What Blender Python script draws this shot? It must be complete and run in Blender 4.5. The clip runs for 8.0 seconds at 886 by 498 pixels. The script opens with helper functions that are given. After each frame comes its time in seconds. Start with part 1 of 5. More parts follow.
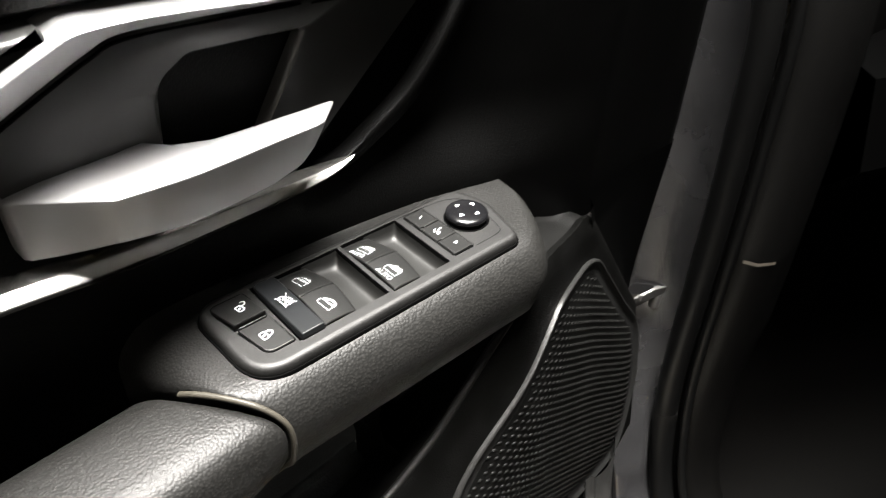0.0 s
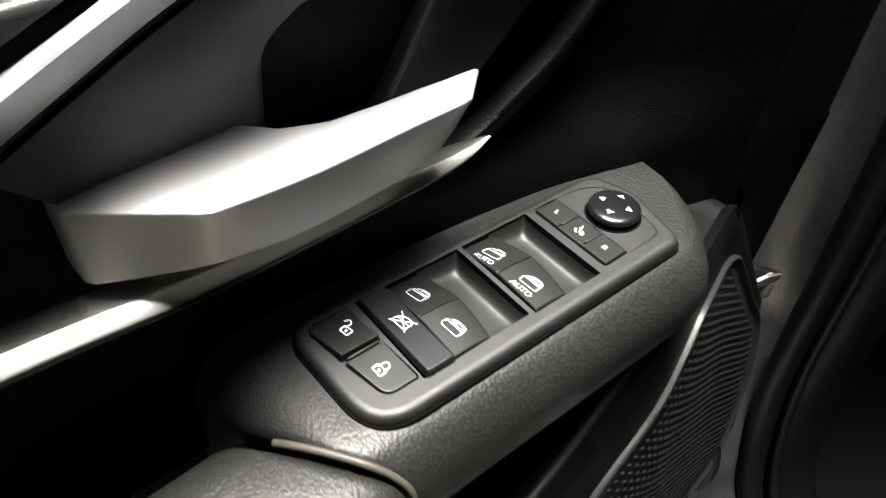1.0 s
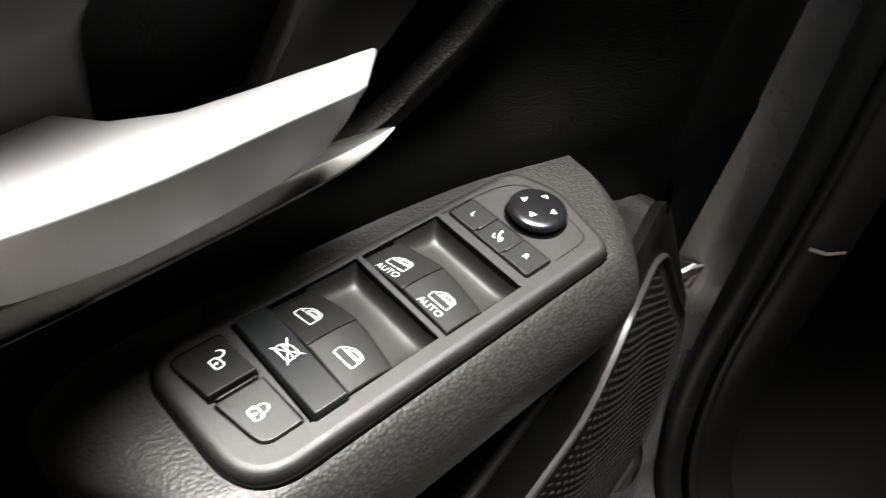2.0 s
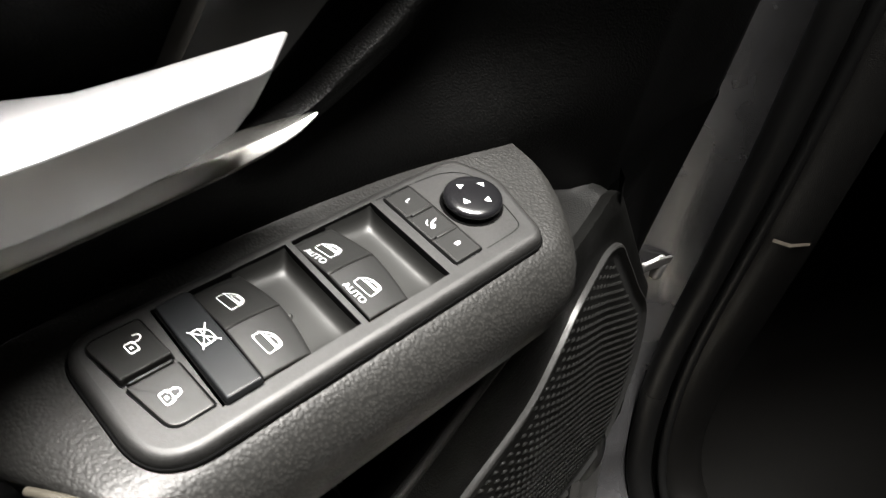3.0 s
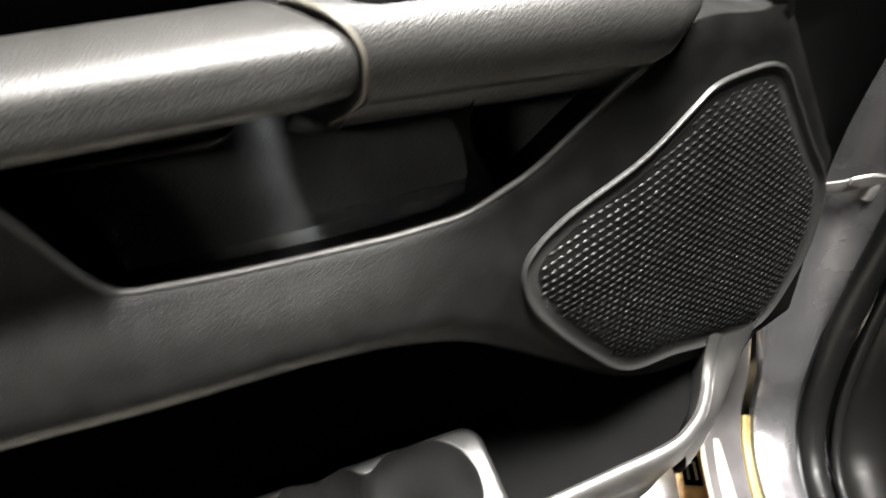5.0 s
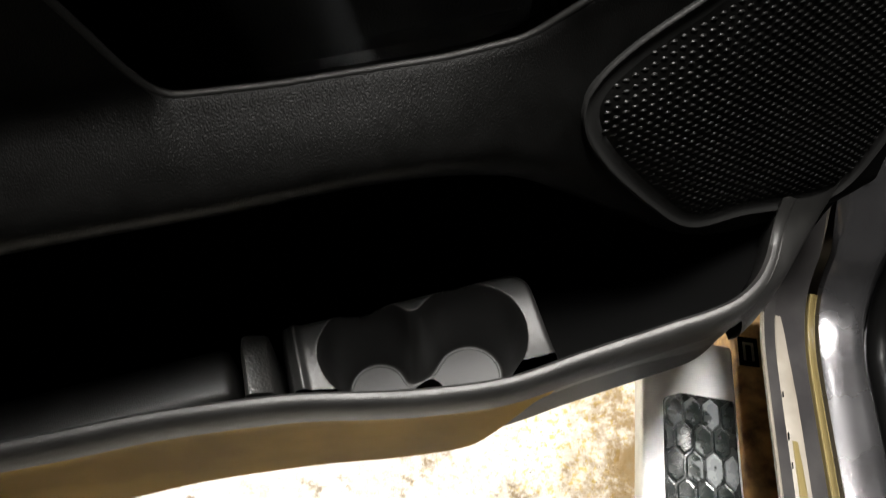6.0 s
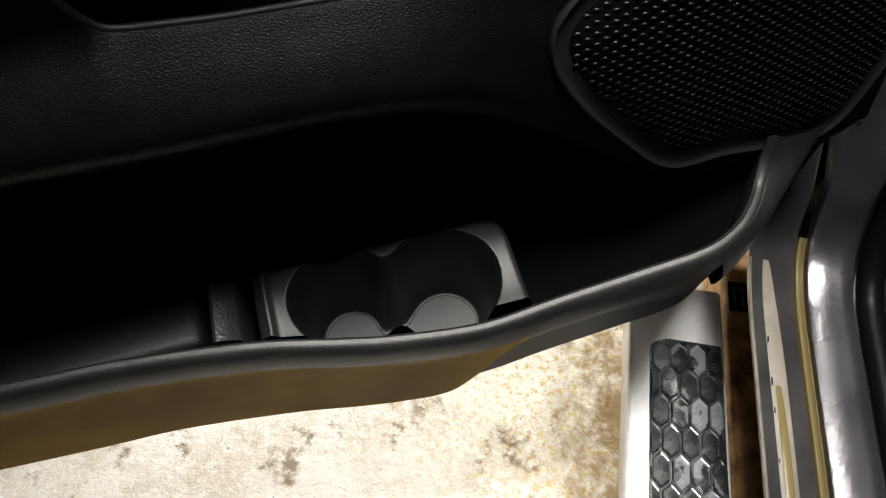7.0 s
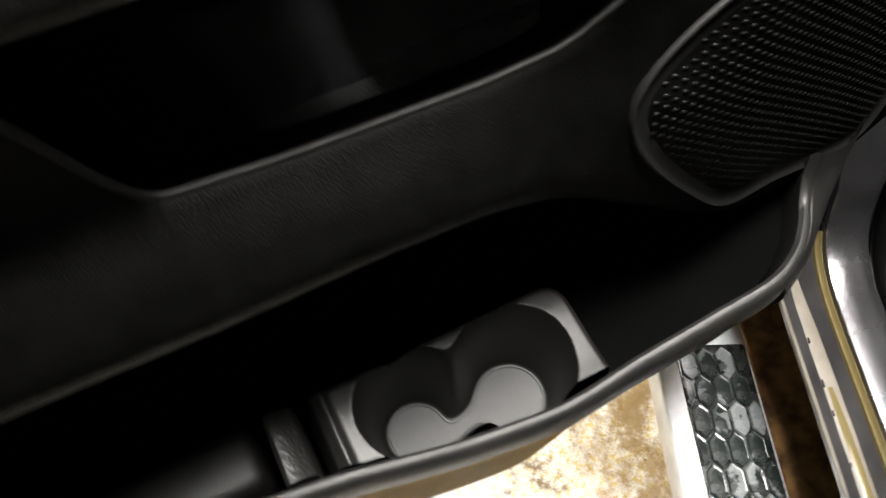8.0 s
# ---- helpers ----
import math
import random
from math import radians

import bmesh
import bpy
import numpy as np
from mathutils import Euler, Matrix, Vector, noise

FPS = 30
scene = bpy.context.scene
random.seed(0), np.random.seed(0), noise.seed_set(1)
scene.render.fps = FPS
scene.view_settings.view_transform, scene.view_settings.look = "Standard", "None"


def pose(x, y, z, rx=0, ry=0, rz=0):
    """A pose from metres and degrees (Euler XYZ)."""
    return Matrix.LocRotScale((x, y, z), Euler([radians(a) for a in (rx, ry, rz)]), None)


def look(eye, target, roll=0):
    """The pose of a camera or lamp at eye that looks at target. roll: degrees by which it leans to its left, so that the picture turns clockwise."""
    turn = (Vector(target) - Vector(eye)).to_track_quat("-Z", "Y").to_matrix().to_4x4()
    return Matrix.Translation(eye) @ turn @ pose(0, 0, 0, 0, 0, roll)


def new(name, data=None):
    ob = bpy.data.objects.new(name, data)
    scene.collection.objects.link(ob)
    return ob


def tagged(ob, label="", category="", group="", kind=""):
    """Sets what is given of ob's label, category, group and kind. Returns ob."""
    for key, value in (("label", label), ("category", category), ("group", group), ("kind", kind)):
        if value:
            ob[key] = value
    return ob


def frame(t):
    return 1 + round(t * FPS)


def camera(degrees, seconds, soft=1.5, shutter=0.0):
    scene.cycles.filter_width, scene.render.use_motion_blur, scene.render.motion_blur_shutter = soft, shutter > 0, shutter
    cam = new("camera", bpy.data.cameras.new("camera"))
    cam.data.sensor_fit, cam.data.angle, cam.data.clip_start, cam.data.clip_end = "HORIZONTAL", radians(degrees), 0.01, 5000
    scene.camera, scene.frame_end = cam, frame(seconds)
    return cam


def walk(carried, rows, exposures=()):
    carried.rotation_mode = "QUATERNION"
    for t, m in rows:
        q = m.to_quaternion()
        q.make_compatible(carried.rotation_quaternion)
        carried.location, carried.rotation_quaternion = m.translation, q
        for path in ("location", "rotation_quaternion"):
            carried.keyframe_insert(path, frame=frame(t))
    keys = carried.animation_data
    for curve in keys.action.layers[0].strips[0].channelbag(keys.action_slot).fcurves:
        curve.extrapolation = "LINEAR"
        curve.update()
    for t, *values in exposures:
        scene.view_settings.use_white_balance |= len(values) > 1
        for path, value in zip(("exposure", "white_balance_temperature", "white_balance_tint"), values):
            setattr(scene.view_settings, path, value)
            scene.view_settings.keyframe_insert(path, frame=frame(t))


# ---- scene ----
cam = camera(63.6, 8.0, soft=1.1, shutter=0.5)
PATH = [
    (0, (-0.247, -0.235, 1.415), (0.927, 0.796, 0.167), 3.3),
    (0.5, (-0.232, -0.196, 1.389), (0.864, 0.852, 0.085), 3.2),
    (1, (-0.219, -0.121, 1.378), (0.818, 0.886, -0.003), 3.9),
    (1.5, (-0.19, -0.093, 1.357), (0.899, 0.822, -0.049), 7.2),
    (2, (-0.173, -0.093, 1.353), (0.978, 0.727, -0.064), 10.2),
    (2.2, (-0.165, -0.097, 1.354), (1.008, 0.69, -0.062), 11.3),
    (3.3, (-0.14, -0.148, 1.356), (0.959, 0.683, -0.093), 9.9),
    (3.5, (-0.131, -0.181, 1.358), (0.844, 0.75, -0.12), 8.4),
    (4, (-0.133, -0.273, 1.345), (0.591, 0.868, -0.13), 4.0),
    (4.5, (-0.163, -0.341, 1.327), (0.456, 0.938, -0.08), 2.6),
    (5, (-0.212, -0.374, 1.287), (0.346, 0.942, -0.112), 1.8),
    (5.2, (-0.231, -0.388, 1.267), (0.287, 0.92, -0.155), 1.4),
    (6.3, (-0.194, -0.404, 1.237), (0.058, 0.715, -0.402), -2.5),
    (6.5, (-0.189, -0.406, 1.231), (0.053, 0.693, -0.422), -2.9),
    (7, (-0.174, -0.404, 1.223), (0.079, 0.66, -0.451), -2.7),
    (7.5, (-0.193, -0.366, 1.226), (0.127, 0.658, -0.463), -1.2),
    (8, (-0.247, -0.27, 1.232), (0.2, 0.674, -0.474), -2.3),
]
walk(cam, [(t, look(eye, target, roll)) for t, eye, target, roll in PATH], [(0, 0.15), (1, -0.1), (2, -0.12), (3.5, 0.05), (4, 0.05), (4.5, 0.75), (5.2, 1.5), (6.3, -1.8), (7.5, -1.8), (8, -1.25)])

# world, assumed shop lamps, added rear fill, exposure
world = bpy.data.worlds.new("shop_air")
scene.world = world
world.use_nodes = True
world.node_tree.nodes["Background"].inputs[0].default_value = (0.8, 0.9, 1.0, 1)
world.node_tree.nodes["Background"].inputs[1].default_value = 0.002


def area_lamp(name, place, target, sx, sy, watts, colour, spread=120):
    data = bpy.data.lights.new(name, "AREA")
    data.spread = radians(spread)
    data.shape, data.size, data.size_y, data.energy, data.color = "RECTANGLE", sx, sy, watts, colour
    ob = new(name, data)
    ob.matrix_world = look(place, target)
    return ob


area_lamp("tube_light_over_door", (0.08, 0.04, 2.9), (0.02, -0.01, 0), 1.0, 0.54, 44, (1.0, 0.97, 0.92), 45)
# Assumed lamp out of view, aimed under the door to brighten the floor.
area_lamp("tube_light_outside", (-0.25, 3.4, 2.9), (-0.10, 0.1, 0.0), 1.2, 0.3, 135, (1.0, 0.96, 0.89), 40)
# Added fill with no known source: lifts the handle's end, grip and pocket.
area_lamp("rear_fill_light", (-2.5, -1.7, 2.8), (-0.36, 0.05, 1.08), 1.3, 0.2, 0.5, (1.0, 0.92, 0.79), 22)

# ---- materials ----


def material(name, base, rough, metal=0.0, coat=0.0, spec=0.5):
    m = bpy.data.materials.new(name)
    m.use_nodes = True
    b = m.node_tree.nodes["Principled BSDF"]
    b.inputs["Base Color"].default_value = (*base, 1)
    b.inputs["Roughness"].default_value = rough
    b.inputs["Metallic"].default_value = metal
    b.inputs["Coat Weight"].default_value = coat
    b.inputs["Coat Roughness"].default_value = 0.08
    b.inputs["Specular IOR Level"].default_value = spec
    return m


def link(m, a, b):
    m.node_tree.links.new(a, b)


def node(m, kind, **values):
    n = m.node_tree.nodes.new(kind)
    for key, value in values.items():
        n.inputs[key].default_value = value
    return n


def coords(m):
    return node(m, "ShaderNodeTexCoord").outputs["Object"]


def mottle(m, low, high, scale, detail=6, lo=0.35, hi=0.65):
    """Two base colours mixed by a cloud."""
    tex = node(m, "ShaderNodeTexNoise", Scale=scale, Detail=detail)
    link(m, coords(m), tex.inputs["Vector"])
    ramp = node(m, "ShaderNodeValToRGB")
    ramp.color_ramp.elements[0].position, ramp.color_ramp.elements[0].color = lo, (*low, 1)
    ramp.color_ramp.elements[1].position, ramp.color_ramp.elements[1].color = hi, (*high, 1)
    link(m, tex.outputs["Fac"], ramp.inputs["Fac"])
    link(m, ramp.outputs["Color"], m.node_tree.nodes["Principled BSDF"].inputs["Base Color"])
    return ramp


def rough_clouds(m, low, high, scale):
    tex = node(m, "ShaderNodeTexNoise", Scale=scale, Detail=5)
    link(m, coords(m), tex.inputs["Vector"])
    rng = node(m, "ShaderNodeMapRange")
    rng.inputs["From Min"].default_value, rng.inputs["From Max"].default_value = 0.3, 0.7
    rng.inputs["To Min"].default_value, rng.inputs["To Max"].default_value = low, high
    link(m, tex.outputs["Fac"], rng.inputs["Value"])
    link(m, rng.outputs["Result"], m.node_tree.nodes["Principled BSDF"].inputs["Roughness"])


def grain(m, scale, depth, cells=True, strength=1.0):
    """Fine relief: pebbled cells or noise, pitch 1/scale metres."""
    if cells:
        tex = node(m, "ShaderNodeTexVoronoi", Scale=scale)
        tex.feature = "SMOOTH_F1"
        out = tex.outputs["Distance"]
    else:
        tex = node(m, "ShaderNodeTexNoise", Scale=scale, Detail=3)
        out = tex.outputs["Fac"]
    link(m, coords(m), tex.inputs["Vector"])
    bump = node(m, "ShaderNodeBump", Strength=strength, Distance=depth)
    if cells:
        bump.invert = True
    link(m, out, bump.inputs["Height"])
    link(m, bump.outputs["Normal"], m.node_tree.nodes["Principled BSDF"].inputs["Normal"])
    return m


def hide(name, low, high, rough, spec, scale, depth):
    """Grained vinyl: pebbles with darker creases, warped so that they don't repeat."""
    m = material(name, high, rough, spec=spec)
    warp = node(m, "ShaderNodeTexNoise", Scale=scale * 0.35, Detail=2)
    link(m, coords(m), warp.inputs["Vector"])
    mix = node(m, "ShaderNodeMix")
    mix.data_type = "VECTOR"
    mix.inputs[0].default_value = 0.0016
    link(m, coords(m), mix.inputs[4])
    link(m, warp.outputs["Color"], mix.inputs[5])
    tex = node(m, "ShaderNodeTexVoronoi", Scale=scale)
    tex.feature = "SMOOTH_F1"
    tex.inputs["Smoothness"].default_value = 0.35
    link(m, mix.outputs[1], tex.inputs["Vector"])
    ramp = node(m, "ShaderNodeValToRGB")
    ramp.color_ramp.elements[0].position, ramp.color_ramp.elements[0].color = 0.15, (*high, 1)
    ramp.color_ramp.elements[1].position, ramp.color_ramp.elements[1].color = 0.62, (*low, 1)
    link(m, tex.outputs["Distance"], ramp.inputs["Fac"])
    link(m, ramp.outputs["Color"], m.node_tree.nodes["Principled BSDF"].inputs["Base Color"])
    bump = node(m, "ShaderNodeBump", Strength=1.0, Distance=depth)
    bump.invert = True
    link(m, tex.outputs["Distance"], bump.inputs["Height"])
    link(m, bump.outputs["Normal"], m.node_tree.nodes["Principled BSDF"].inputs["Normal"])
    rough_clouds(m, rough - 0.03, rough + 0.04, 25)
    return m


LEATHER = hide("black_grained_vinyl", (0.005, 0.0049, 0.0046), (0.0100, 0.0097, 0.0091), 0.48, 0.22, 560, 0.00022)
# Ledge and upper panel: armrest vinyl darkened, their shade put into the colour.
LEDGE = hide("part_shaded_black_vinyl", (0.0014, 0.0014, 0.0013), (0.0046, 0.0045, 0.0043), 0.36, 0.50, 680, 0.00022)
VINYL_SHADED = hide("shaded_black_vinyl", (0.0008, 0.0008, 0.0008), (0.0022, 0.0022, 0.0021), 0.44, 0.09, 720, 0.0002)
PANEL = grain(material("black_moulded_plastic", (0.006, 0.006, 0.006), 0.42, spec=0.075), 900, 0.0003)
mottle(PANEL, (0.0013, 0.0013, 0.0012), (0.0026, 0.0026, 0.0025), 30)
SMOOTH = grain(material("dark_satin_plastic", (0.013, 0.0128, 0.0122), 0.46, spec=0.32), 2400, 0.00009, cells=False)
mottle(SMOOTH, (0.004, 0.0039, 0.0038), (0.009, 0.0088, 0.0085), 900, lo=0.42, hi=0.64)
rough_clouds(SMOOTH, 0.44, 0.54, 60)
HARD = grain(material("charcoal_hard_plastic", (0.017, 0.0167, 0.0163), 0.36), 2200, 0.0001, cells=False)
rough_clouds(HARD, 0.34, 0.46, 50)
BINGREY = grain(material("charcoal_bin_plastic", (0.03, 0.029, 0.027), 0.46, spec=0.5), 1100, 0.00025)
mottle(BINGREY, (0.009, 0.0088, 0.0084), (0.015, 0.0146, 0.014), 25)
RIBBED = grain(material("pebbled_charcoal_plastic", (0.017, 0.0168, 0.016), 0.36, spec=0.5), 420, 0.0007)
# Brown of the skirt holds the warm floor bounce in its colour.
SKIRT = grain(material("bounce_tinted_plastic", (0.06, 0.046, 0.024), 0.6, spec=0.05), 1100, 0.00025)
mottle(SKIRT, (0.25, 0.142, 0.014), (0.42, 0.245, 0.032), 9)
CUPBLACK = grain(material("black_tray_plastic", (0.010, 0.010, 0.0098), 0.40, spec=0.32), 1100, 0.00012)
mottle(CUPBLACK, (0.006, 0.006, 0.0058), (0.010, 0.0099, 0.0096), 25)
TRIMGREY = grain(material("grey_grained_trim", (0.0035, 0.0034, 0.0033), 0.42, spec=0.10), 1100, 0.0003)
GRILLE = grain(material("black_grille_plastic", (0.0036, 0.0036, 0.0034), 0.32, spec=0.13), 1500, 0.0001, cells=False)
RINGMAT = grain(material("black_satin_ring_plastic", (0.008, 0.008, 0.0078), 0.40, spec=0.24), 2200, 0.00008, cells=False)
# Near-zero black: joints and gaps, and deep shade put into the colour.
VOID = material("joint_and_shade_black", (0.0010, 0.0010, 0.0010), 0.6, spec=0.01)
SWITCH = grain(material("soft_touch_switch_plastic", (0.0070, 0.0070, 0.0068), 0.40, spec=0.20), 2500, 0.00004, cells=False)
WELL = grain(material("switch_well_plastic", (0.008, 0.008, 0.0076), 0.45, spec=0.36), 2500, 0.00005, cells=False)
LOCKOUT = grain(material("blue_black_button_plastic", (0.0065, 0.0070, 0.0076), 0.36, spec=0.24), 2500, 0.00003, cells=False)
KNOB = material("gloss_black_knob_plastic", (0.003, 0.003, 0.0034), 0.22, spec=0.45)
PIPING = grain(material("dusty_edge_plastic", (0.030, 0.027, 0.021), 0.5, spec=0.3), 2200, 0.00006, cells=False)
INK = material("white_print", (0.82, 0.83, 0.82), 0.5)
SILVER = grain(material("satin_silver_paint", (0.47, 0.47, 0.478), 0.35, metal=0.82), 4000, 0.00005, cells=False)
CHROME = material("polished_chrome", (0.72, 0.71, 0.68), 0.22, metal=1.0)
RUBBER = grain(material("black_weatherstrip_rubber", (0.0026, 0.0026, 0.0026), 0.36, spec=0.10), 1800, 0.0001, cells=False)
MAT = grain(material("grey_rubber_mat", (0.05, 0.05, 0.05), 0.5, spec=0.25), 1500, 0.0001, cells=False)
PAINT = material("granite_metallic_paint", (0.13, 0.127, 0.135), 0.26, metal=0.9, coat=1.0)
mottle(PAINT, (0.15, 0.148, 0.155), (0.21, 0.207, 0.215), 9)
grain(PAINT, 5000, 0.00003)
rough_clouds(PAINT, 0.20, 0.30, 12)
# Dusty darker copy of the body paint; shade on the pillar is in it.
PAINT_SHADED = mottle(material("dusty_shaded_paint", (0.04, 0.038, 0.04), 0.32, metal=0.4, coat=0.6), (0.032, 0.030, 0.031), (0.062, 0.059, 0.058), 14) and bpy.data.materials["dusty_shaded_paint"]
SEALER = material("bare_seam_sealer", (0.42, 0.40, 0.35), 0.5)
mottle(SEALER, (0.13, 0.113, 0.09), (0.19, 0.17, 0.142), 18)
WAX = material("amber_cavity_wax", (0.15, 0.118, 0.05), 0.3, coat=0.4)
STEEL = grain(material("zinc_plated_steel", (0.13, 0.127, 0.124), 0.42, metal=0.6), 1500, 0.0001, cells=False)
BOARD = material("bright_polished_board", (0.86, 0.86, 0.86), 0.28, metal=0.15)
mottle(BOARD, (0.70, 0.71, 0.73), (0.90, 0.90, 0.90), 22)
TREAD = material("wet_black_tread_plastic", (0.02, 0.022, 0.022), 0.2, coat=0.5)
mottle(TREAD, (0.005, 0.006, 0.006), (0.016, 0.018, 0.018), 60)
rough_clouds(TREAD, 0.08, 0.42, 70)
CUPFACE = material("worn_tread_cell_plastic", (0.06, 0.065, 0.065), 0.25, coat=0.5)
info = node(CUPFACE, "ShaderNodeObjectInfo")
shift = node(CUPFACE, "ShaderNodeVectorMath")
shift.operation = "ADD"
scatter = node(CUPFACE, "ShaderNodeVectorMath")
scatter.operation = "SCALE"
scatter.inputs["Scale"].default_value = 7.0
link(CUPFACE, info.outputs["Random"], scatter.inputs[0])
link(CUPFACE, coords(CUPFACE), shift.inputs[0])
link(CUPFACE, scatter.outputs["Vector"], shift.inputs[1])
wear = node(CUPFACE, "ShaderNodeTexNoise", Scale=36, Detail=6)
link(CUPFACE, shift.outputs["Vector"], wear.inputs["Vector"])
worn = node(CUPFACE, "ShaderNodeValToRGB")
worn.color_ramp.elements[0].position, worn.color_ramp.elements[0].color = 0.56, (0.010, 0.014, 0.0135, 1)
worn.color_ramp.elements[1].position, worn.color_ramp.elements[1].color = 0.60, (0.15, 0.16, 0.165, 1)
lift = node(CUPFACE, "ShaderNodeMath")
lift.operation = "MULTIPLY_ADD"
lift.inputs[1].default_value, lift.inputs[2].default_value = 0.26, -0.11
link(CUPFACE, info.outputs["Random"], lift.inputs[0])
dried = node(CUPFACE, "ShaderNodeMath")
dried.operation = "ADD"
link(CUPFACE, wear.outputs["Fac"], dried.inputs[0])
link(CUPFACE, lift.outputs[0], dried.inputs[1])
link(CUPFACE, dried.outputs[0], worn.inputs["Fac"])
link(CUPFACE, worn.outputs["Color"], CUPFACE.node_tree.nodes["Principled BSDF"].inputs["Base Color"])
rough_clouds(CUPFACE, 0.1, 0.45, 50)
RUST = material("rusty_underbody_steel", (0.16, 0.08, 0.03), 0.7)
mottle(RUST, (0.12, 0.062, 0.024), (0.46, 0.27, 0.10), 35)
POCKET = grain(material("blue_black_pocket_liner", (0.024, 0.027, 0.030), 0.7, spec=0.2), 500, 0.0004)
mottle(POCKET, (0.028, 0.030, 0.032), (0.050, 0.053, 0.056), 14)
KICK = grain(material("black_kick_plate_plastic", (0.0022, 0.0021, 0.0020), 0.40, spec=0.08), 1100, 0.00015)


def concrete():
    """Pale worn concrete: brown stains, yellow flakes, dark specks, wet patches."""
    m = material("stained_shop_concrete", (0.6, 0.57, 0.5), 0.6)
    b = m.node_tree.nodes["Principled BSDF"]
    xyz = coords(m)

    def cloud(scale, detail, rough, lo, hi):
        n = node(m, "ShaderNodeTexNoise", Scale=scale, Detail=detail, Roughness=rough)
        link(m, xyz, n.inputs["Vector"])
        r = node(m, "ShaderNodeMapRange")
        r.inputs["From Min"].default_value, r.inputs["From Max"].default_value = lo, hi
        link(m, n.outputs["Fac"], r.inputs["Value"])
        return n.outputs["Fac"], r.outputs["Result"]

    def over(under, colour, mask, amount=1.0):
        x = node(m, "ShaderNodeMix")
        x.data_type = "RGBA"
        k = node(m, "ShaderNodeMath")
        k.operation = "MULTIPLY"
        k.inputs[1].default_value = amount
        link(m, mask, k.inputs[0])
        link(m, k.outputs[0], x.inputs[0])
        if isinstance(under, tuple):
            x.inputs[6].default_value = (*under, 1)
        else:
            link(m, under, x.inputs[6])
        x.inputs[7].default_value = (*colour, 1)
        return x.outputs[2]

    col = over((0.72, 0.695, 0.63), (0.56, 0.515, 0.43), cloud(5, 8, 0.68, 0.45, 0.62)[1])
    col = over(col, (0.82, 0.80, 0.745), cloud(60, 6, 0.75, 0.50, 0.64)[1], 0.8)
    col = over(col, (0.40, 0.33, 0.23), cloud(260, 3, 0.6, 0.60, 0.68)[1], 0.5)
    split = node(m, "ShaderNodeSeparateXYZ")
    link(m, xyz, split.inputs[0])
    side = node(m, "ShaderNodeMapRange")
    side.inputs["From Min"].default_value, side.inputs["From Max"].default_value = -0.25, 0.10
    link(m, split.outputs["X"], side.inputs["Value"])
    flake = cloud(80, 8, 0.74, 0.525, 0.575)[1]
    both = node(m, "ShaderNodeMath")
    both.operation = "MULTIPLY"
    link(m, side.outputs["Result"], both.inputs[0])
    link(m, flake, both.inputs[1])
    col = over(col, (0.54, 0.40, 0.09), both.outputs[0], 0.85)
    col = over(col, (0.16, 0.105, 0.045), cloud(6.5, 9, 0.72, 0.56, 0.62)[1], 0.85)
    across = node(m, "ShaderNodeVectorMath")
    across.operation = "DOT_PRODUCT"
    across.inputs[1].default_value = (0.9074, -0.4202, 0.0)
    link(m, xyz, across.inputs[0])
    track = node(m, "ShaderNodeMapRange")
    track.inputs["From Min"].default_value, track.inputs["From Max"].default_value = 0.07, 0.155
    link(m, across.outputs["Value"], track.inputs["Value"])
    worn_in = node(m, "ShaderNodeMath")
    worn_in.operation = "MULTIPLY"
    link(m, track.outputs["Result"], worn_in.inputs[0])
    link(m, cloud(14, 8, 0.75, 0.38, 0.56)[1], worn_in.inputs[1])
    col = over(col, (0.19, 0.12, 0.035), worn_in.outputs[0], 0.9)
    col = over(col, (0.06, 0.045, 0.03), cloud(30, 4, 0.6, 0.69, 0.73)[1], 0.9)
    col = over(col, (0.03, 0.025, 0.02), cloud(130, 2, 0.5, 0.72, 0.76)[1], 0.8)
    link(m, col, b.inputs["Base Color"])
    wet = cloud(4.2, 6, 0.65, 0.46, 0.58)[1]
    r = node(m, "ShaderNodeMapRange")
    r.inputs["To Min"].default_value, r.inputs["To Max"].default_value = 0.7, 0.16
    link(m, wet, r.inputs["Value"])
    link(m, r.outputs["Result"], b.inputs["Roughness"])
    bump = node(m, "ShaderNodeBump", Strength=0.8, Distance=0.0018)
    link(m, cloud(55, 6, 0.7, 0.3, 0.7)[1], bump.inputs["Height"])
    link(m, bump.outputs["Normal"], b.inputs["Normal"])
    return m


CONCRETE = concrete()
# Kept dark so the closed room returns little bounce light.
WALLPAINT = material("low_bounce_shop_paint", (0.1, 0.1, 0.1), 0.85)
mottle(WALLPAINT, (0.07, 0.07, 0.07), (0.13, 0.13, 0.125), 2)
GLOW = material("lamp_tube", (1, 1, 1), 0.5)
GLOW.node_tree.nodes["Principled BSDF"].inputs["Emission Color"].default_value = (1, 0.96, 0.88, 1)
GLOW.node_tree.nodes["Principled BSDF"].inputs["Emission Strength"].default_value = 6

# ---- shape helpers ----


def thing(name, label, category, place=(0, 0, 0), kind="", group=""):
    ob = new(name)
    ob.location = place
    ob.empty_display_size = 0.02
    return tagged(ob, label, category, group, kind)


def link_mesh(name, bm, mat, smooth=True):
    bmesh.ops.recalc_face_normals(bm, faces=bm.faces)
    me = bpy.data.meshes.new(name)
    bm.to_mesh(me)
    bm.free()
    for p in me.polygons:
        p.use_smooth = smooth
    if smooth:
        me.set_sharp_from_angle(angle=radians(42))
    me.materials.append(mat)
    return new(name, me)


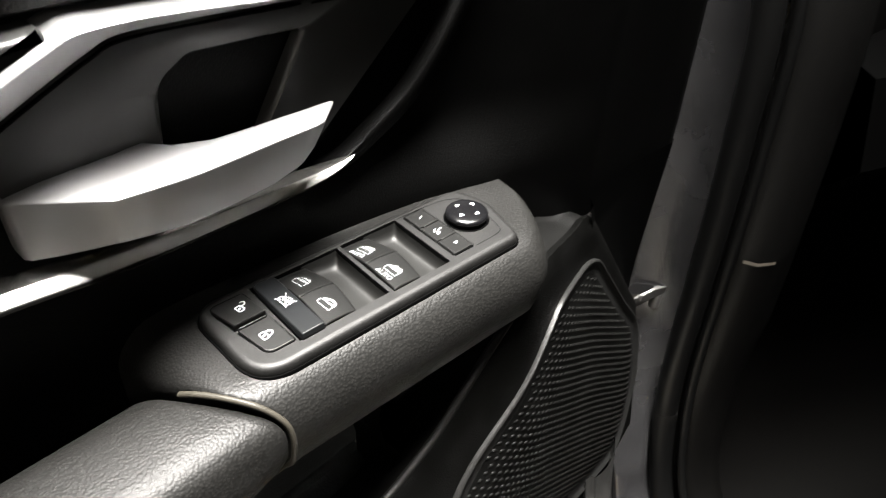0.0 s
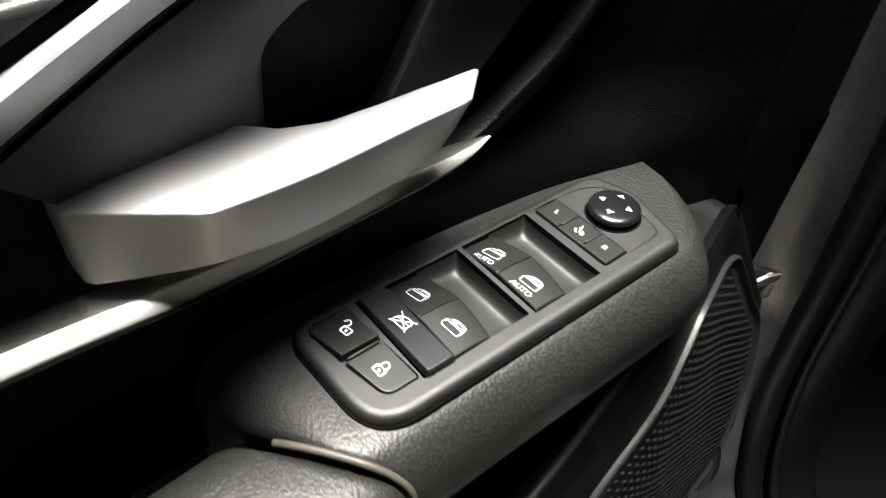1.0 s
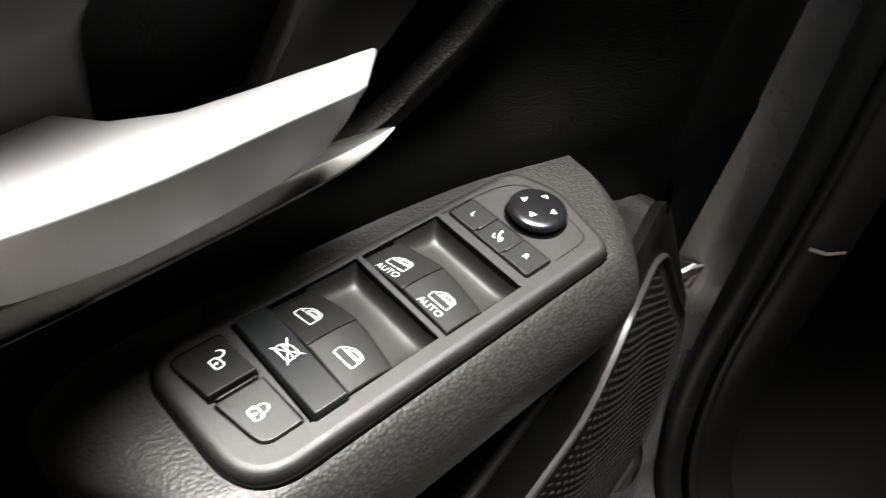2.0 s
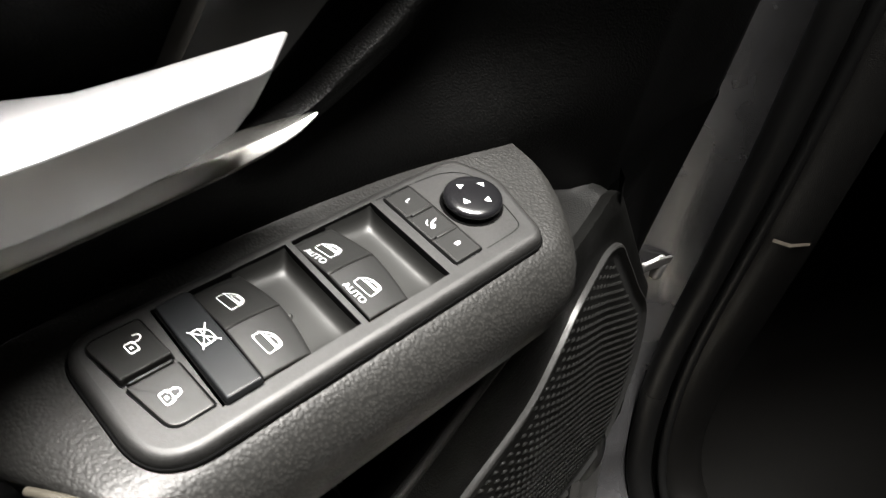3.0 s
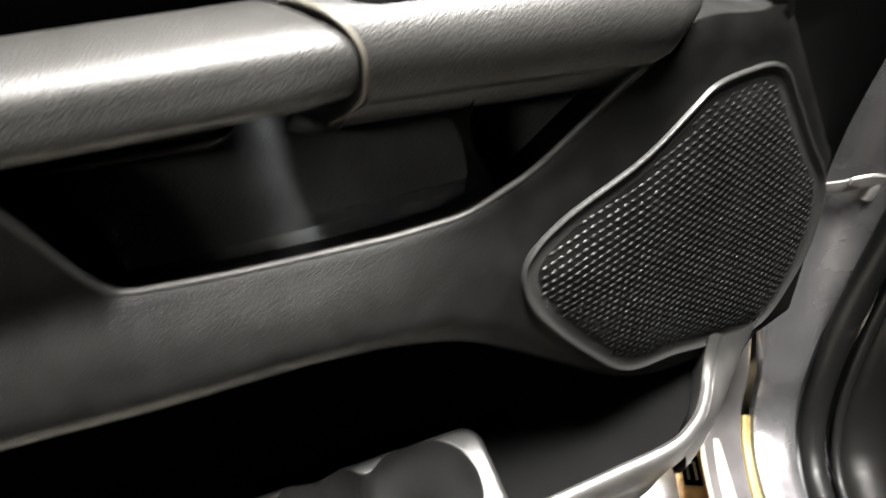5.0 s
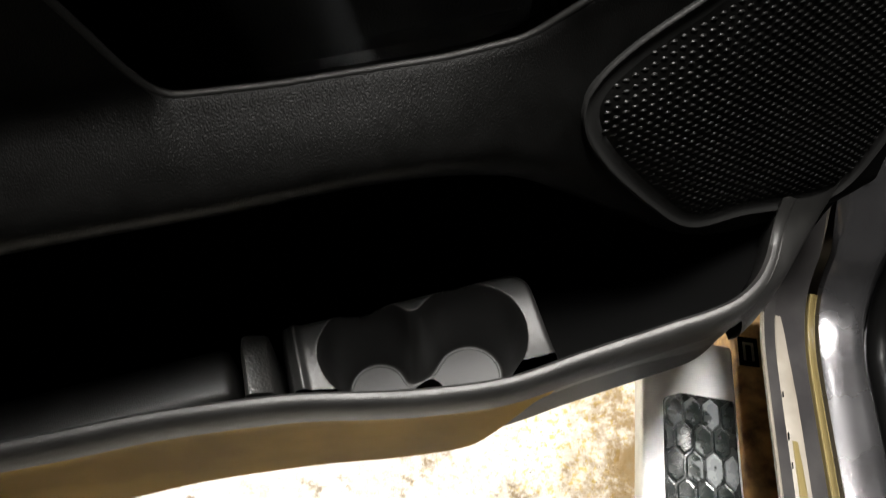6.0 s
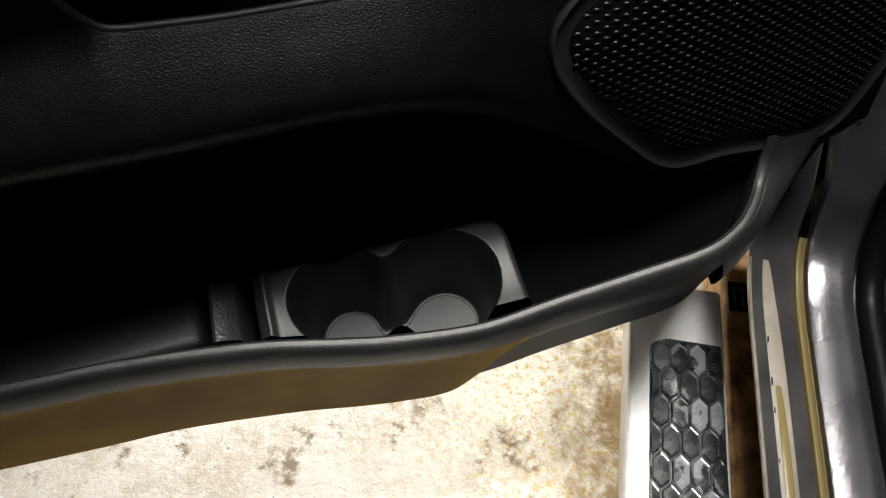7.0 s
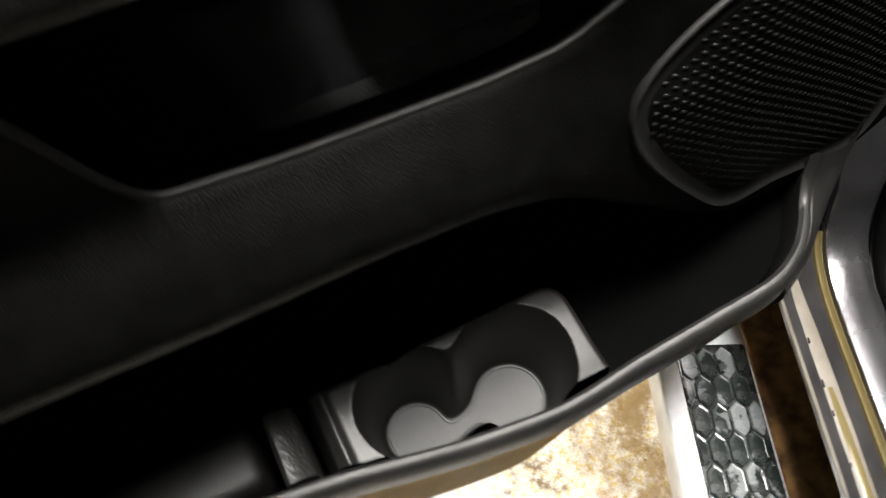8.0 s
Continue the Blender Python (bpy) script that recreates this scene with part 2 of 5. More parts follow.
def part(name, bm, mat, parent, label="", smooth=True, kind=""):
    ob = link_mesh(name, bm, mat, smooth)
    up = Matrix.Identity(4)
    o = parent
    chain = []
    while o:
        chain.append(o)
        o = o.parent
    for o in reversed(chain):
        up = up @ o.matrix_parent_inverse @ o.matrix_basis
    ob.parent = parent
    ob.matrix_parent_inverse = up.inverted()
    return tagged(ob, label, "", "", kind)


def spline(pts, n):
    """n points on a smooth curve through pts, evenly by chord length."""
    p = np.array(pts, float)
    t = np.r_[0, np.cumsum(np.sqrt((np.diff(p, axis=0) ** 2).sum(1)) ** 0.5)]
    out = []
    for s in np.linspace(0, t[-1], n):
        i = min(max(int(np.searchsorted(t, s, side="right")) - 1, 0), len(p) - 2)
        p0, p1, p2, p3 = p[max(i - 1, 0)], p[i], p[i + 1], p[min(i + 2, len(p) - 1)]
        h = t[i + 1] - t[i]
        w = (s - t[i]) / h
        m1 = (p2 - p0) / (t[i + 1] - t[max(i - 1, 0)]) * h
        m2 = (p3 - p1) / (t[min(i + 2, len(p) - 1)] - t[i]) * h
        w2, w3 = w * w, w * w * w
        out.append((2 * w3 - 3 * w2 + 1) * p1 + (w3 - 2 * w2 + w) * m1 + (3 * w2 - 2 * w3) * p2 + (w3 - w2) * m2)
    return np.array(out)


def closed_spline(pts, n):
    """A smooth closed curve through pts, n points."""
    k = 3
    p = list(pts)
    q = np.array(p[-k:] + p + p[:k + 1], float)
    t = np.r_[0, np.cumsum(np.sqrt((np.diff(q, axis=0) ** 2).sum(1)) ** 0.5)]
    dense = spline(q, 40 * len(q))
    td = np.linspace(0, t[-1], len(dense))
    a, b = t[k], t[k + len(p)]
    pick = [int(np.argmin(abs(td - (a + (b - a) * i / n)))) for i in range(n)]
    return dense[pick]


def grid(rows, close_rows=False, close_cols=False, cap=False):
    """A skin over rows of points."""
    bm = bmesh.new()
    vs = [[bm.verts.new(tuple(map(float, p))) for p in r] for r in rows]
    nr, nc = len(vs), len(vs[0])
    for i in range(nr if close_rows else nr - 1):
        for j in range(nc if close_cols else nc - 1):
            f = [vs[i][j], vs[i][(j + 1) % nc], vs[(i + 1) % nr][(j + 1) % nc], vs[(i + 1) % nr][j]]
            bm.faces.new(f)
    if cap:
        bm.faces.new(vs[0])
        bm.faces.new(list(reversed(vs[-1])))
    return bm


def round_poly(pts, r, seg=5):
    """A polygon with its corners rounded by r (a number or one for each corner)."""
    out, n = [], len(pts)
    for i in range(n):
        a, b, c = (np.array(pts[(i + k) % n], float) for k in (-1, 0, 1))
        ri = r[i] if isinstance(r, (list, tuple)) else r
        u, v = (a - b) / np.linalg.norm(a - b), (c - b) / np.linalg.norm(c - b)
        ang = math.acos(max(-1, min(1, float(u @ v))))
        d = min(ri / math.tan(ang / 2), 0.48 * np.linalg.norm(a - b), 0.48 * np.linalg.norm(c - b))
        p, q = b + u * d, b + v * d
        for k in range(seg + 1):
            w = k / seg
            out.append((1 - w) ** 2 * p + 2 * w * (1 - w) * b + w * w * q)
    return np.array(out)


def inset(poly, d):
    """The polygon moved inwards by d (counter-clockwise)."""
    p = np.array(poly, float)
    a = np.roll(p, 1, axis=0)
    b = np.roll(p, -1, axis=0)
    tang = b - a
    tang /= np.maximum(np.linalg.norm(tang, axis=1)[:, None], 1e-9)
    return p + d * np.c_[-tang[:, 1], tang[:, 0]]


def ccw(poly):
    p = np.array(poly, float)
    area = (p[:, 0] * np.roll(p[:, 1], -1) - p[:, 1] * np.roll(p[:, 0], -1)).sum()
    return p if area > 0 else p[::-1]


def stack(poly, layers, put, bottom=False):
    """A shape from (inset, height) layers of one polygon, closed on top; put(u, v, h) gives the place."""
    poly = ccw(poly)
    bm = bmesh.new()
    loops = []
    for d, h in list(layers) + [(layers[-1][0] + 0.0004, layers[-1][1])]:
        loops.append([bm.verts.new(put(u, v, h)) for u, v in inset(poly, d)])
    n = len(poly)
    for a, b in zip(loops, loops[1:]):
        for j in range(n):
            bm.faces.new((a[j], a[(j + 1) % n], b[(j + 1) % n], b[j]))
    bm.faces.new(loops[-1])
    if bottom:
        bm.faces.new(list(reversed(loops[0])))
    return bm


def box_bm(lo, hi, bevel=0.0):
    bm = bmesh.new()
    bmesh.ops.create_cube(bm, size=1)
    for v in bm.verts:
        v.co = Vector([(lo[k] + hi[k]) / 2 + v.co[k] * (hi[k] - lo[k]) for k in range(3)])
    if bevel:
        bmesh.ops.bevel(bm, geom=list(bm.edges), offset=bevel, segments=3, affect="EDGES", profile=0.5)
    return bm


def sweep(path, profile, side=(0, 0, 1), close=False, cap=True):
    """A closed profile of (across, up) carried along a path; side names 'up' roughly."""
    path = [Vector(p) for p in path]
    rows, n = [], len(path)
    for i, p in enumerate(path):
        t = (path[(i + 1) % n if close else min(i + 1, n - 1)] - path[(i - 1) if close else max(i - 1, 0)]).normalized()
        a = t.cross(Vector(side)).normalized()
        u = a.cross(t).normalized()
        rows.append([p + a * c + u * h for c, h in profile])
    return grid(rows, close_rows=close, close_cols=True, cap=cap and not close)


def circle(r, n=16, cx=0.0, cy=0.0):
    return [(cx + r * math.cos(2 * math.pi * k / n), cy + r * math.sin(2 * math.pi * k / n)) for k in range(n)]


def table(xs, ys):
    return lambda x: float(np.interp(x, xs, ys))


def smooth_table(xs, ys, width=0.02):
    xs, ys = np.array(xs, float), np.array(ys, float)
    k = np.linspace(-1, 1, 9)

    def f(x):
        return float(np.mean(np.interp(x + k * width, xs, ys)))
    return f


# ---- shop: floor, walls, ceiling ----


def slab(name, lo, hi, mat, label):
    ob = link_mesh(name, box_bm(lo, hi), mat, False)
    return tagged(ob, label, "", "", "structure")


slab("floor", (-7, -7, -0.2), (7, 7, 0), CONCRETE, "stained and partly wet concrete shop floor")
# Walls and ceiling are unseen additions, kept dark so little light bounces.
slab("ceiling", (-7, -7, 2.985), (7, 7, 3.1), WALLPAINT, "unseen shop ceiling, dark to cut bounce light")
slab("wall_north", (-7.2, 7, 0), (7.2, 7.2, 2.985), WALLPAINT, "unseen shop wall, dark to cut bounce light")
slab("wall_south", (-7.2, -7.2, 0), (7.2, -7, 2.985), WALLPAINT, "unseen shop wall, dark to cut bounce light")
slab("wall_east", (7, -7, 0), (7.2, 7, 2.985), WALLPAINT, "unseen shop wall, dark to cut bounce light")
slab("wall_west", (-7.2, -7, 0), (-7, 7, 2.985), WALLPAINT, "unseen shop wall, dark to cut bounce light")

# ---- the open door ----
door = thing("pickup_door", "open black car door trim with silver handle", "car door", (0.0, 0.0, 0.53))

# lower trim: bolster, map pocket rim and speaker field as one sweep of profiles
X_TOP = [-0.70, -0.345, -0.325, -0.308, -0.296, -0.285, -0.217, -0.098, -0.04, 0.013, 0.073, 0.107, 0.129, 0.156, 0.189, 0.222, 0.238, 0.34]
Z_TOP = [1.06, 1.06, 1.024, 0.977, 0.9455, 0.9385, 0.932, 0.928, 0.932, 0.960, 1.018, 1.044, 1.056, 1.055, 1.046, 1.039, 1.046, 0.88]
z_top = smooth_table(X_TOP, Z_TOP, 0.012)
y_top = smooth_table([-0.7, -0.34, 0.1, 0.16, 0.238, 0.34], [-0.016, -0.016, -0.016, -0.004, 0.016, -0.012], 0.015)
z_bot = smooth_table([-0.7, -0.38, -0.27, -0.155, -0.11, -0.05, 0.05, 0.10, 0.15, 0.30, 0.34], [0.874, 0.869, 0.862, 0.859, 0.855, 0.837, 0.765, 0.728, 0.705, 0.695, 0.71], 0.02)
y_bot = smooth_table([-0.7, -0.38, -0.27, -0.155, -0.05, 0.05, 0.1, 0.2, 0.3, 0.34], [-0.078, -0.078, -0.077, -0.074, -0.064, -0.062, -0.066, -0.062, -0.053, -0.045], 0.02)


def trim_y(x, z):
    """Depth of the lower trim's face."""
    a, b = min(z_top(x), 0.945), z_bot(x)
    if x > 0.0:
        a = z_top(x)
    w = min(max((a - z) / (a - b), 0), 1)
    curl = max(0.0, 1 - (z - b) / 0.034) ** 2 * 0.026 * min(max((0.06 - x) / 0.24, 0.0), 1.0)
    return y_top(x) * (1 - w) + y_bot(x) * w - 0.010 * math.sin(math.pi * w) * (1 if x < 0 else max(0.25, 1 - x * 6)) + curl


def lower_trim():
    rows = []
    xs = np.r_[np.linspace(-0.70, -0.35, 8), np.linspace(-0.34, -0.28, 13), np.linspace(-0.27, 0.335, 62)]
    for x in xs:
        a, b, ya, yb = z_top(x), z_bot(x), y_top(x), y_bot(x)
        row = [(x, ya + 0.05, a - 0.03), (x, ya + 0.018, a - 0.012), (x, ya + 0.007, a - 0.001), (x, ya + 0.0025, a + 0.001)]
        for w in np.linspace(0.02, 0.985, 24):
            z = a * (1 - w) + b * w
            row.append((x, trim_y(x, z), z))
        yb = trim_y(x, b)
        row += [(x, yb + 0.002, b - 0.004), (x, yb + 0.010, b - 0.011), (x, yb + 0.03, b - 0.016), (x, yb + 0.075, b - 0.018)]
        rows.append(row)
    return grid(rows)


part("lower_trim", lower_trim(), PANEL, door, "black moulded lower trim with a pocket edge")

# map pocket liner behind the rim
def pocket_liner():
    rows = []
    for x in np.linspace(-0.36, 0.10, 30):
        lean = 0.05 * max(0, (x + 0.03) / 0.13)
        rows.append([(x, -0.002 + lean * 0.2, z_top(x) - 0.02), (x, 0.012, 0.90), (x, 0.03, 0.885), (x, 0.058, 0.892), (x, 0.07, 0.93), (x, 0.075, 1.06)])
    return grid(rows)


pocket = part("map_pocket", pocket_liner(), POCKET, door, "deep black map pocket liner")
part("pocket_end", grid([[(-0.012 - 0.018 * k / 6 + 0.01 * math.sin(k), y, 0.885 + 0.145 * k / 6) for y in np.linspace(0.0, 0.08, 8)] for k in range(7)]), PANEL, pocket)
part("pocket_end", grid([[(-0.285 - 0.06 * (k / 8) ** 1.2, y, 0.885 + 0.18 * k / 8) for y in np.linspace(-0.01, 0.08, 6)] for k in range(9)]), PANEL, pocket)


# hanging lip of the pull cup behind the grip; lighter plastic carries its edge highlight
def pull_lip():
    line = spline([(-0.70, 1.010), (-0.45, 1.006), (-0.28, 1.002), (-0.215, 0.9985), (-0.198, 1.002), (-0.188, 1.012), (-0.180, 1.030), (-0.168, 1.052)], 40)
    rows = [[(x, 0.075, z + 0.006), (x, 0.052, z + 0.001), (x, 0.044, z - 0.0015), (x, 0.040, z), (x, 0.0385, z + 0.0025), (x, 0.040, z + 0.005), (x, 0.0445, z + 0.0075), (x, 0.048, z + 0.025), (x, 0.05, min(max(z + 0.05, 1.062), 1.07))] for x, z in line]
    return grid(rows)


part("pull_cup_lip", pull_lip(), HARD, door, "thin lower lip of the pull cup")

# rounded rim of the map pocket, lighter to stand in for its highlight line
part("pocket_rim", sweep([(x, y_top(x) + 0.0035, z_top(x) - 0.0008) for x in np.linspace(-0.345, 0.09, 70)], circle(0.0034, 10), side=(0, -1, 0)), SMOOTH, door, "smooth rolled pocket rim")

# upper padded panel
y_low = smooth_table([-0.7, -0.1, 0.02, 0.09, 0.132, 0.19, 0.25], [0.118, 0.107, 0.093, 0.081, 0.065, 0.048, 0.030], 0.02)
y_high = smooth_table([-0.7, 0.05, 0.115, 0.15, 0.19, 0.25], [0.112, 0.108, 0.106, 0.084, 0.054, 0.030], 0.02)
x_edge = smooth_table([0.47, 0.6, 0.69, 0.80, 0.88, 0.95, 1.05, 1.2, 1.6], [0.43, 0.43, 0.418, 0.404, 0.395, 0.400, 0.410, 0.400, 0.34], 0.03)


def y_up(x, z=1.05):
    w = min(max((z - 1.10) / 0.06, 0), 1)
    w = w * w * (3 - 2 * w)
    return y_low(x) * (1 - w) + y_high(x) * w


def upper_panel():
    zs = np.r_[np.linspace(1.02, 1.18, 16), np.linspace(1.2, 1.375, 10)]
    rows = []
    xs = np.r_[np.linspace(-0.70, 0.0, 22), np.linspace(0.02, 0.250, 24)]
    for x in xs:
        rows.append([(x, y_up(x, z) + 0.012 * max(0, z - 1.3) / 0.3, z) for z in zs])
    for w, dy in ((0.04, 0.0315), (0.10, 0.033), (0.35, 0.034), (0.65, 0.031), (0.90, 0.026), (0.97, 0.027), (1.0, 0.031), (1.02, 0.044), (1.0, 0.13)):
        rows.append([(0.250 + (x_edge(z) - 0.250) * w, dy, z) for z in zs])
    return grid(rows)


# Darker vinyl copy; the panel's shade is in it.
part("upper_panel", upper_panel(), VINYL_SHADED, door, "padded black vinyl upper panel")


# ledge between padded panel and speaker trim
def ledge():
    rows = []
    for x in np.linspace(0.10, 0.243, 16):
        row = []
        for w in np.linspace(0, 1, 15):
            z = z_top(x) - 0.004 + 0.085 * max(0.0, (w - 0.35) / 0.65) ** 2.0
            row.append((x, y_top(x) + 0.007 + (y_up(x, z) + 0.010 - y_top(x) - 0.007) * min(1.0, w / 0.62) ** 0.9, z))
        rows.append(row)
    return grid(rows)


part("trim_ledge", ledge(), LEDGE, door, "grained ledge above the speaker trim")


# closing end of the door trim towards the hinges
def trim_end():
    rows = []
    for z in np.linspace(0.60, 1.05, 30):
        xr = float(np.interp(z, [0.60, 0.69, 0.72, 0.77, 0.86, 0.906, 0.962, 1.05], [0.29, 0.30, 0.318, 0.333, 0.338, 0.312, 0.275, 0.243]))
        yy = trim_y(min(xr, 0.335), max(z, 0.70)) + 0.06 * max(0, 0.70 - z)
        xe = x_edge(z)
        rows.append([(xr - 0.012, yy - 0.001, z), (xr - 0.002, yy + 0.003, z), (xr + 0.006, max(yy + 0.012, 0.004), z), (xr * 0.5 + xe * 0.5, 0.020 + 0.012 * min(max((z - 0.9) / 0.15, 0), 1), z), (xe - 0.010, 0.024, z), (xe - 0.002, 0.027, z), (xe, 0.034, z), (xe - 0.004, 0.12, z)])
    return grid(rows)


# Near-black stands in for the shade on the trim's end.
part("trim_end", trim_end(), VOID, door, "black end of the trim, shade in its colour")


# door shell behind the trim
def shell():
    rows = []
    for z in np.linspace(0.50, 1.37, 20):
        front = x_edge(z) - 0.014
        rows.append([(-0.9, 0.13, z), (front - 0.05, 0.13, z), (front - 0.01, 0.125, z), (front, 0.135, z), (front + 0.004, 0.19, z), (front - 0.01, 0.21, z), (-0.9, 0.22, z)])
    return grid(rows, close_cols=True, cap=True)


part("door_shell", shell(), PAINT, door, "dark grey metallic painted door shell")

# speaker grille
GR = closed_spline([(0.234, 0.983), (0.251, 0.962), (0.288, 0.906), (0.318, 0.862), (0.321, 0.812), (0.313, 0.772), (0.284, 0.724), (0.240, 0.725), (0.176, 0.737), (0.120, 0.743), (0.074, 0.784), (0.022, 0.848), (0.008, 0.884), (0.034, 0.911), (0.096, 0.948), (0.150, 0.984), (0.165, 0.9905), (0.20, 0.989)], 120)
GR = ccw(GR)


def on_trim(x, z, h):
    """A place h in front of the lower trim."""
    y = trim_y(x, z)
    n = Vector((0.10, -1, 0.21)).normalized()
    return Vector((x, y, z)) + n * h


GR_NEXT = np.roll(GR, -1, axis=0) - GR


def dome(x, z):
    """How far the grille swells out of its frame."""
    w = np.clip(((np.array((x, z)) - GR) * GR_NEXT).sum(1) / (GR_NEXT ** 2).sum(1), 0, 1)
    d = np.sqrt(((GR + GR_NEXT * w[:, None] - (x, z)) ** 2).sum(1)).min()
    return 0.0065 * (1 - math.exp(-float(d) / 0.022))


grille = part("speaker_grille", grid([[on_trim(c[0] + (x - c[0]) * k, c[1] + (z - c[1]) * k, dome(c[0] + (x - c[0]) * k, c[1] + (z - c[1]) * k) + 0.0004) for x, z in GR] for c in (GR.mean(0),) for k in (1.0, 0.96, 0.92, 0.87, 0.81, 0.74, 0.66, 0.57, 0.46, 0.34, 0.2, 0.08, 0.01)], close_cols=True), PANEL, door, "black perforated speaker grille")
ring = []
for d, h in ((-0.0145, -0.003), (-0.0143, 0.0022), (-0.0136, 0.0036), (-0.0124, 0.0040), (-0.0110, 0.0032), (-0.0095, 0.0014), (-0.0070, 0.0004), (-0.003, 0.0002), (0.000, 0.0004), (0.003, -0.002)):
    ring.append([on_trim(x, z, h) for x, z in inset(GR, d)])
part("grille_frame", grid(ring, close_cols=True), RINGMAT, grille, "smooth raised grille frame")


def inside(poly, x, y):
    a, b = poly, np.roll(poly, -1, axis=0)
    c = ((a[:, 1] > y) != (b[:, 1] > y)) & (x < (b[:, 0] - a[:, 0]) * (y - a[:, 1]) / (b[:, 1] - a[:, 1] + 1e-12) + a[:, 0])
    return bool(c.sum() % 2)


def mesh_weave():
    """Rows of small slanted, rounded dashes that stand proud of the grille."""
    verts, faces = [], []
    field = inset(GR, 0.0012)
    px, pz, drop, turn = 0.0068, 0.0077, 0.0046, radians(6)
    ca, sa = math.cos(turn), math.sin(turn)
    for i in range(-2, 56):
        for j in range(-50, 90):
            x = px * i
            z = 0.712 + pz * j - drop * i
            if not 0.66 < z < 1.06 or not inside(field, x, z):
                continue
            k, lift = len(verts), dome(x, z)
            # a drop: its crest lies towards the front end
            for reach, ahead, h in ((1.0, 0.0, 0.0001), (0.70, 0.0005, 0.0011), (0.34, 0.0011, 0.0016)):
                for q in range(8):
                    a, b = ahead + 0.0030 * reach * math.cos(q * math.pi / 4), 0.00135 * reach * math.sin(q * math.pi / 4)
                    verts.append(on_trim(x + a * ca - b * sa, z + a * sa + b * ca, lift + h))
            verts.append(on_trim(x + 0.0013, z + 0.0001, lift + 0.00175))
            for q in range(8):
                r = (q + 1) % 8
                faces += [(k + q, k + r, k + 8 + r, k + 8 + q), (k + 8 + q, k + 8 + r, k + 16 + r, k + 16 + q), (k + 16 + q, k + 16 + r, k + 24)]
    me = bpy.data.meshes.new("grille_weave")
    me.from_pydata([tuple(v) for v in verts], [], faces)
    bm = bmesh.new()
    bm.from_mesh(me)
    bpy.data.meshes.remove(me)
    return bm


part("grille_weave", mesh_weave(), GRILLE, grille, "woven pattern of small raised dashes", kind="stuff").data.shade_smooth()

# armrest: slanted a little to the door
C, S = math.cos(radians(-4.7)), math.sin(radians(-4.7))


def arm(u, v, h=0.0):
    """Along the armrest, across it into the door, height above its switch plate."""
    return Vector((u * C - v * S, 0.043 + u * S + v * C, 1.100 + h))


def armrest():
    prof = [(0.075, 0.012), (0.062, -0.002), (0.045, -0.004), (0.0335, -0.003), (0.0325, -0.0032), (0.01, -0.003), (-0.025, -0.003), (-0.0315, -0.0031), (-0.0325, -0.0033), (-0.0405, -0.0040), (-0.0450, -0.0060), (-0.0500, -0.0096), (-0.0547, -0.0148), (-0.0586, -0.0215), (-0.0611, -0.030), (-0.0618, -0.042), (-0.0600, -0.0550), (-0.0530, -0.0640), (-0.0480, -0.0670), (-0.0470, -0.0725), (-0.0410, -0.0845), (-0.030, -0.093), (-0.01, -0.099), (0.03, -0.100), (0.06, -0.100)]
    start = table([-0.06, -0.055, -0.045, -0.0225, 0.0, 0.02, 0.045, 0.09], [-0.106, -0.110, -0.1195, -0.137, -0.149, -0.156, -0.161, -0.164])
    rows = []
    stations = [(0.0, 0), (0.003, 0), (0.0066, 0), (0.0165, 0), (0.033, 0), (0.053, 0)] + [(w, 0) for w in np.linspace(0.075, 0.86, 24)] + [(0.86 + 0.14 * math.sin(a), a) for a in np.linspace(0.12, math.pi / 2, 10)]
    for w, a in stations:
        row = []
        for v, h in prof:
            shrink = 1 - (1 - math.cos(a)) * 0.30
            vv = 0.075 - (0.075 - v) * (1 - 0.55 * (1 - math.cos(a)) if v < 0.05 else 1)
            hh = h * (1 - 0.25 * (1 - math.cos(a))) if h < -0.02 else h
            lean = 0.015 * (vv + 0.058) / 0.13
            u0, u1 = start(v), 0.142 + lean - max(0, -h - 0.03) * 0.45
            free = min(max((v + 0.02) / 0.06, 0), 1)
            uu = u0 + (u1 - u0) * w
            r = 0.003 + 0.030 * free
            d = max(r - (uu - u0), 0)
            hh -= r - math.sqrt(max(r * r - d * d, 0))
            if h > -0.02 and -0.032 < v < 0.033 and -0.079 < uu < 0.046:
                hh -= 0.020
            row.append(arm(uu, vv, hh - (0.004 if a > 1.4 and h > -0.02 else 0)))
        rows.append(row)
    bm = grid(rows)
    bm.verts.ensure_lookup_table()
    n = len(prof)
    bm.faces.new([bm.verts[j] for j in range(n)])
    bm.faces.new([bm.verts[len(bm.verts) - n + j] for j in range(n)][::-1])
    return bm


part("armrest", armrest(), LEATHER, door, "grained black vinyl armrest top")


def seam_piping():
    line = [(-0.008, -0.0115, -0.1462), (-0.017, -0.0070, -0.1410), (-0.03, -0.0048, -0.1318), (-0.044, -0.0058, -0.1212), (-0.0525, -0.0122, -0.1130), (-0.0590, -0.0218, -0.1075), (-0.0615, -0.036, -0.1065), (-0.0600, -0.0530, -0.1080), (-0.0530, -0.0630, -0.1110), (-0.0460, -0.074, -0.118), (-0.034, -0.086, -0.126)]
    return sweep([arm(u, v, h) for v, h, u in spline(line, 40)], circle(0.0019, 10), side=(0.2, 0.1, 0.9))


part("seam_piping", seam_piping(), PIPING, door, "moulded edge between grip and armrest")


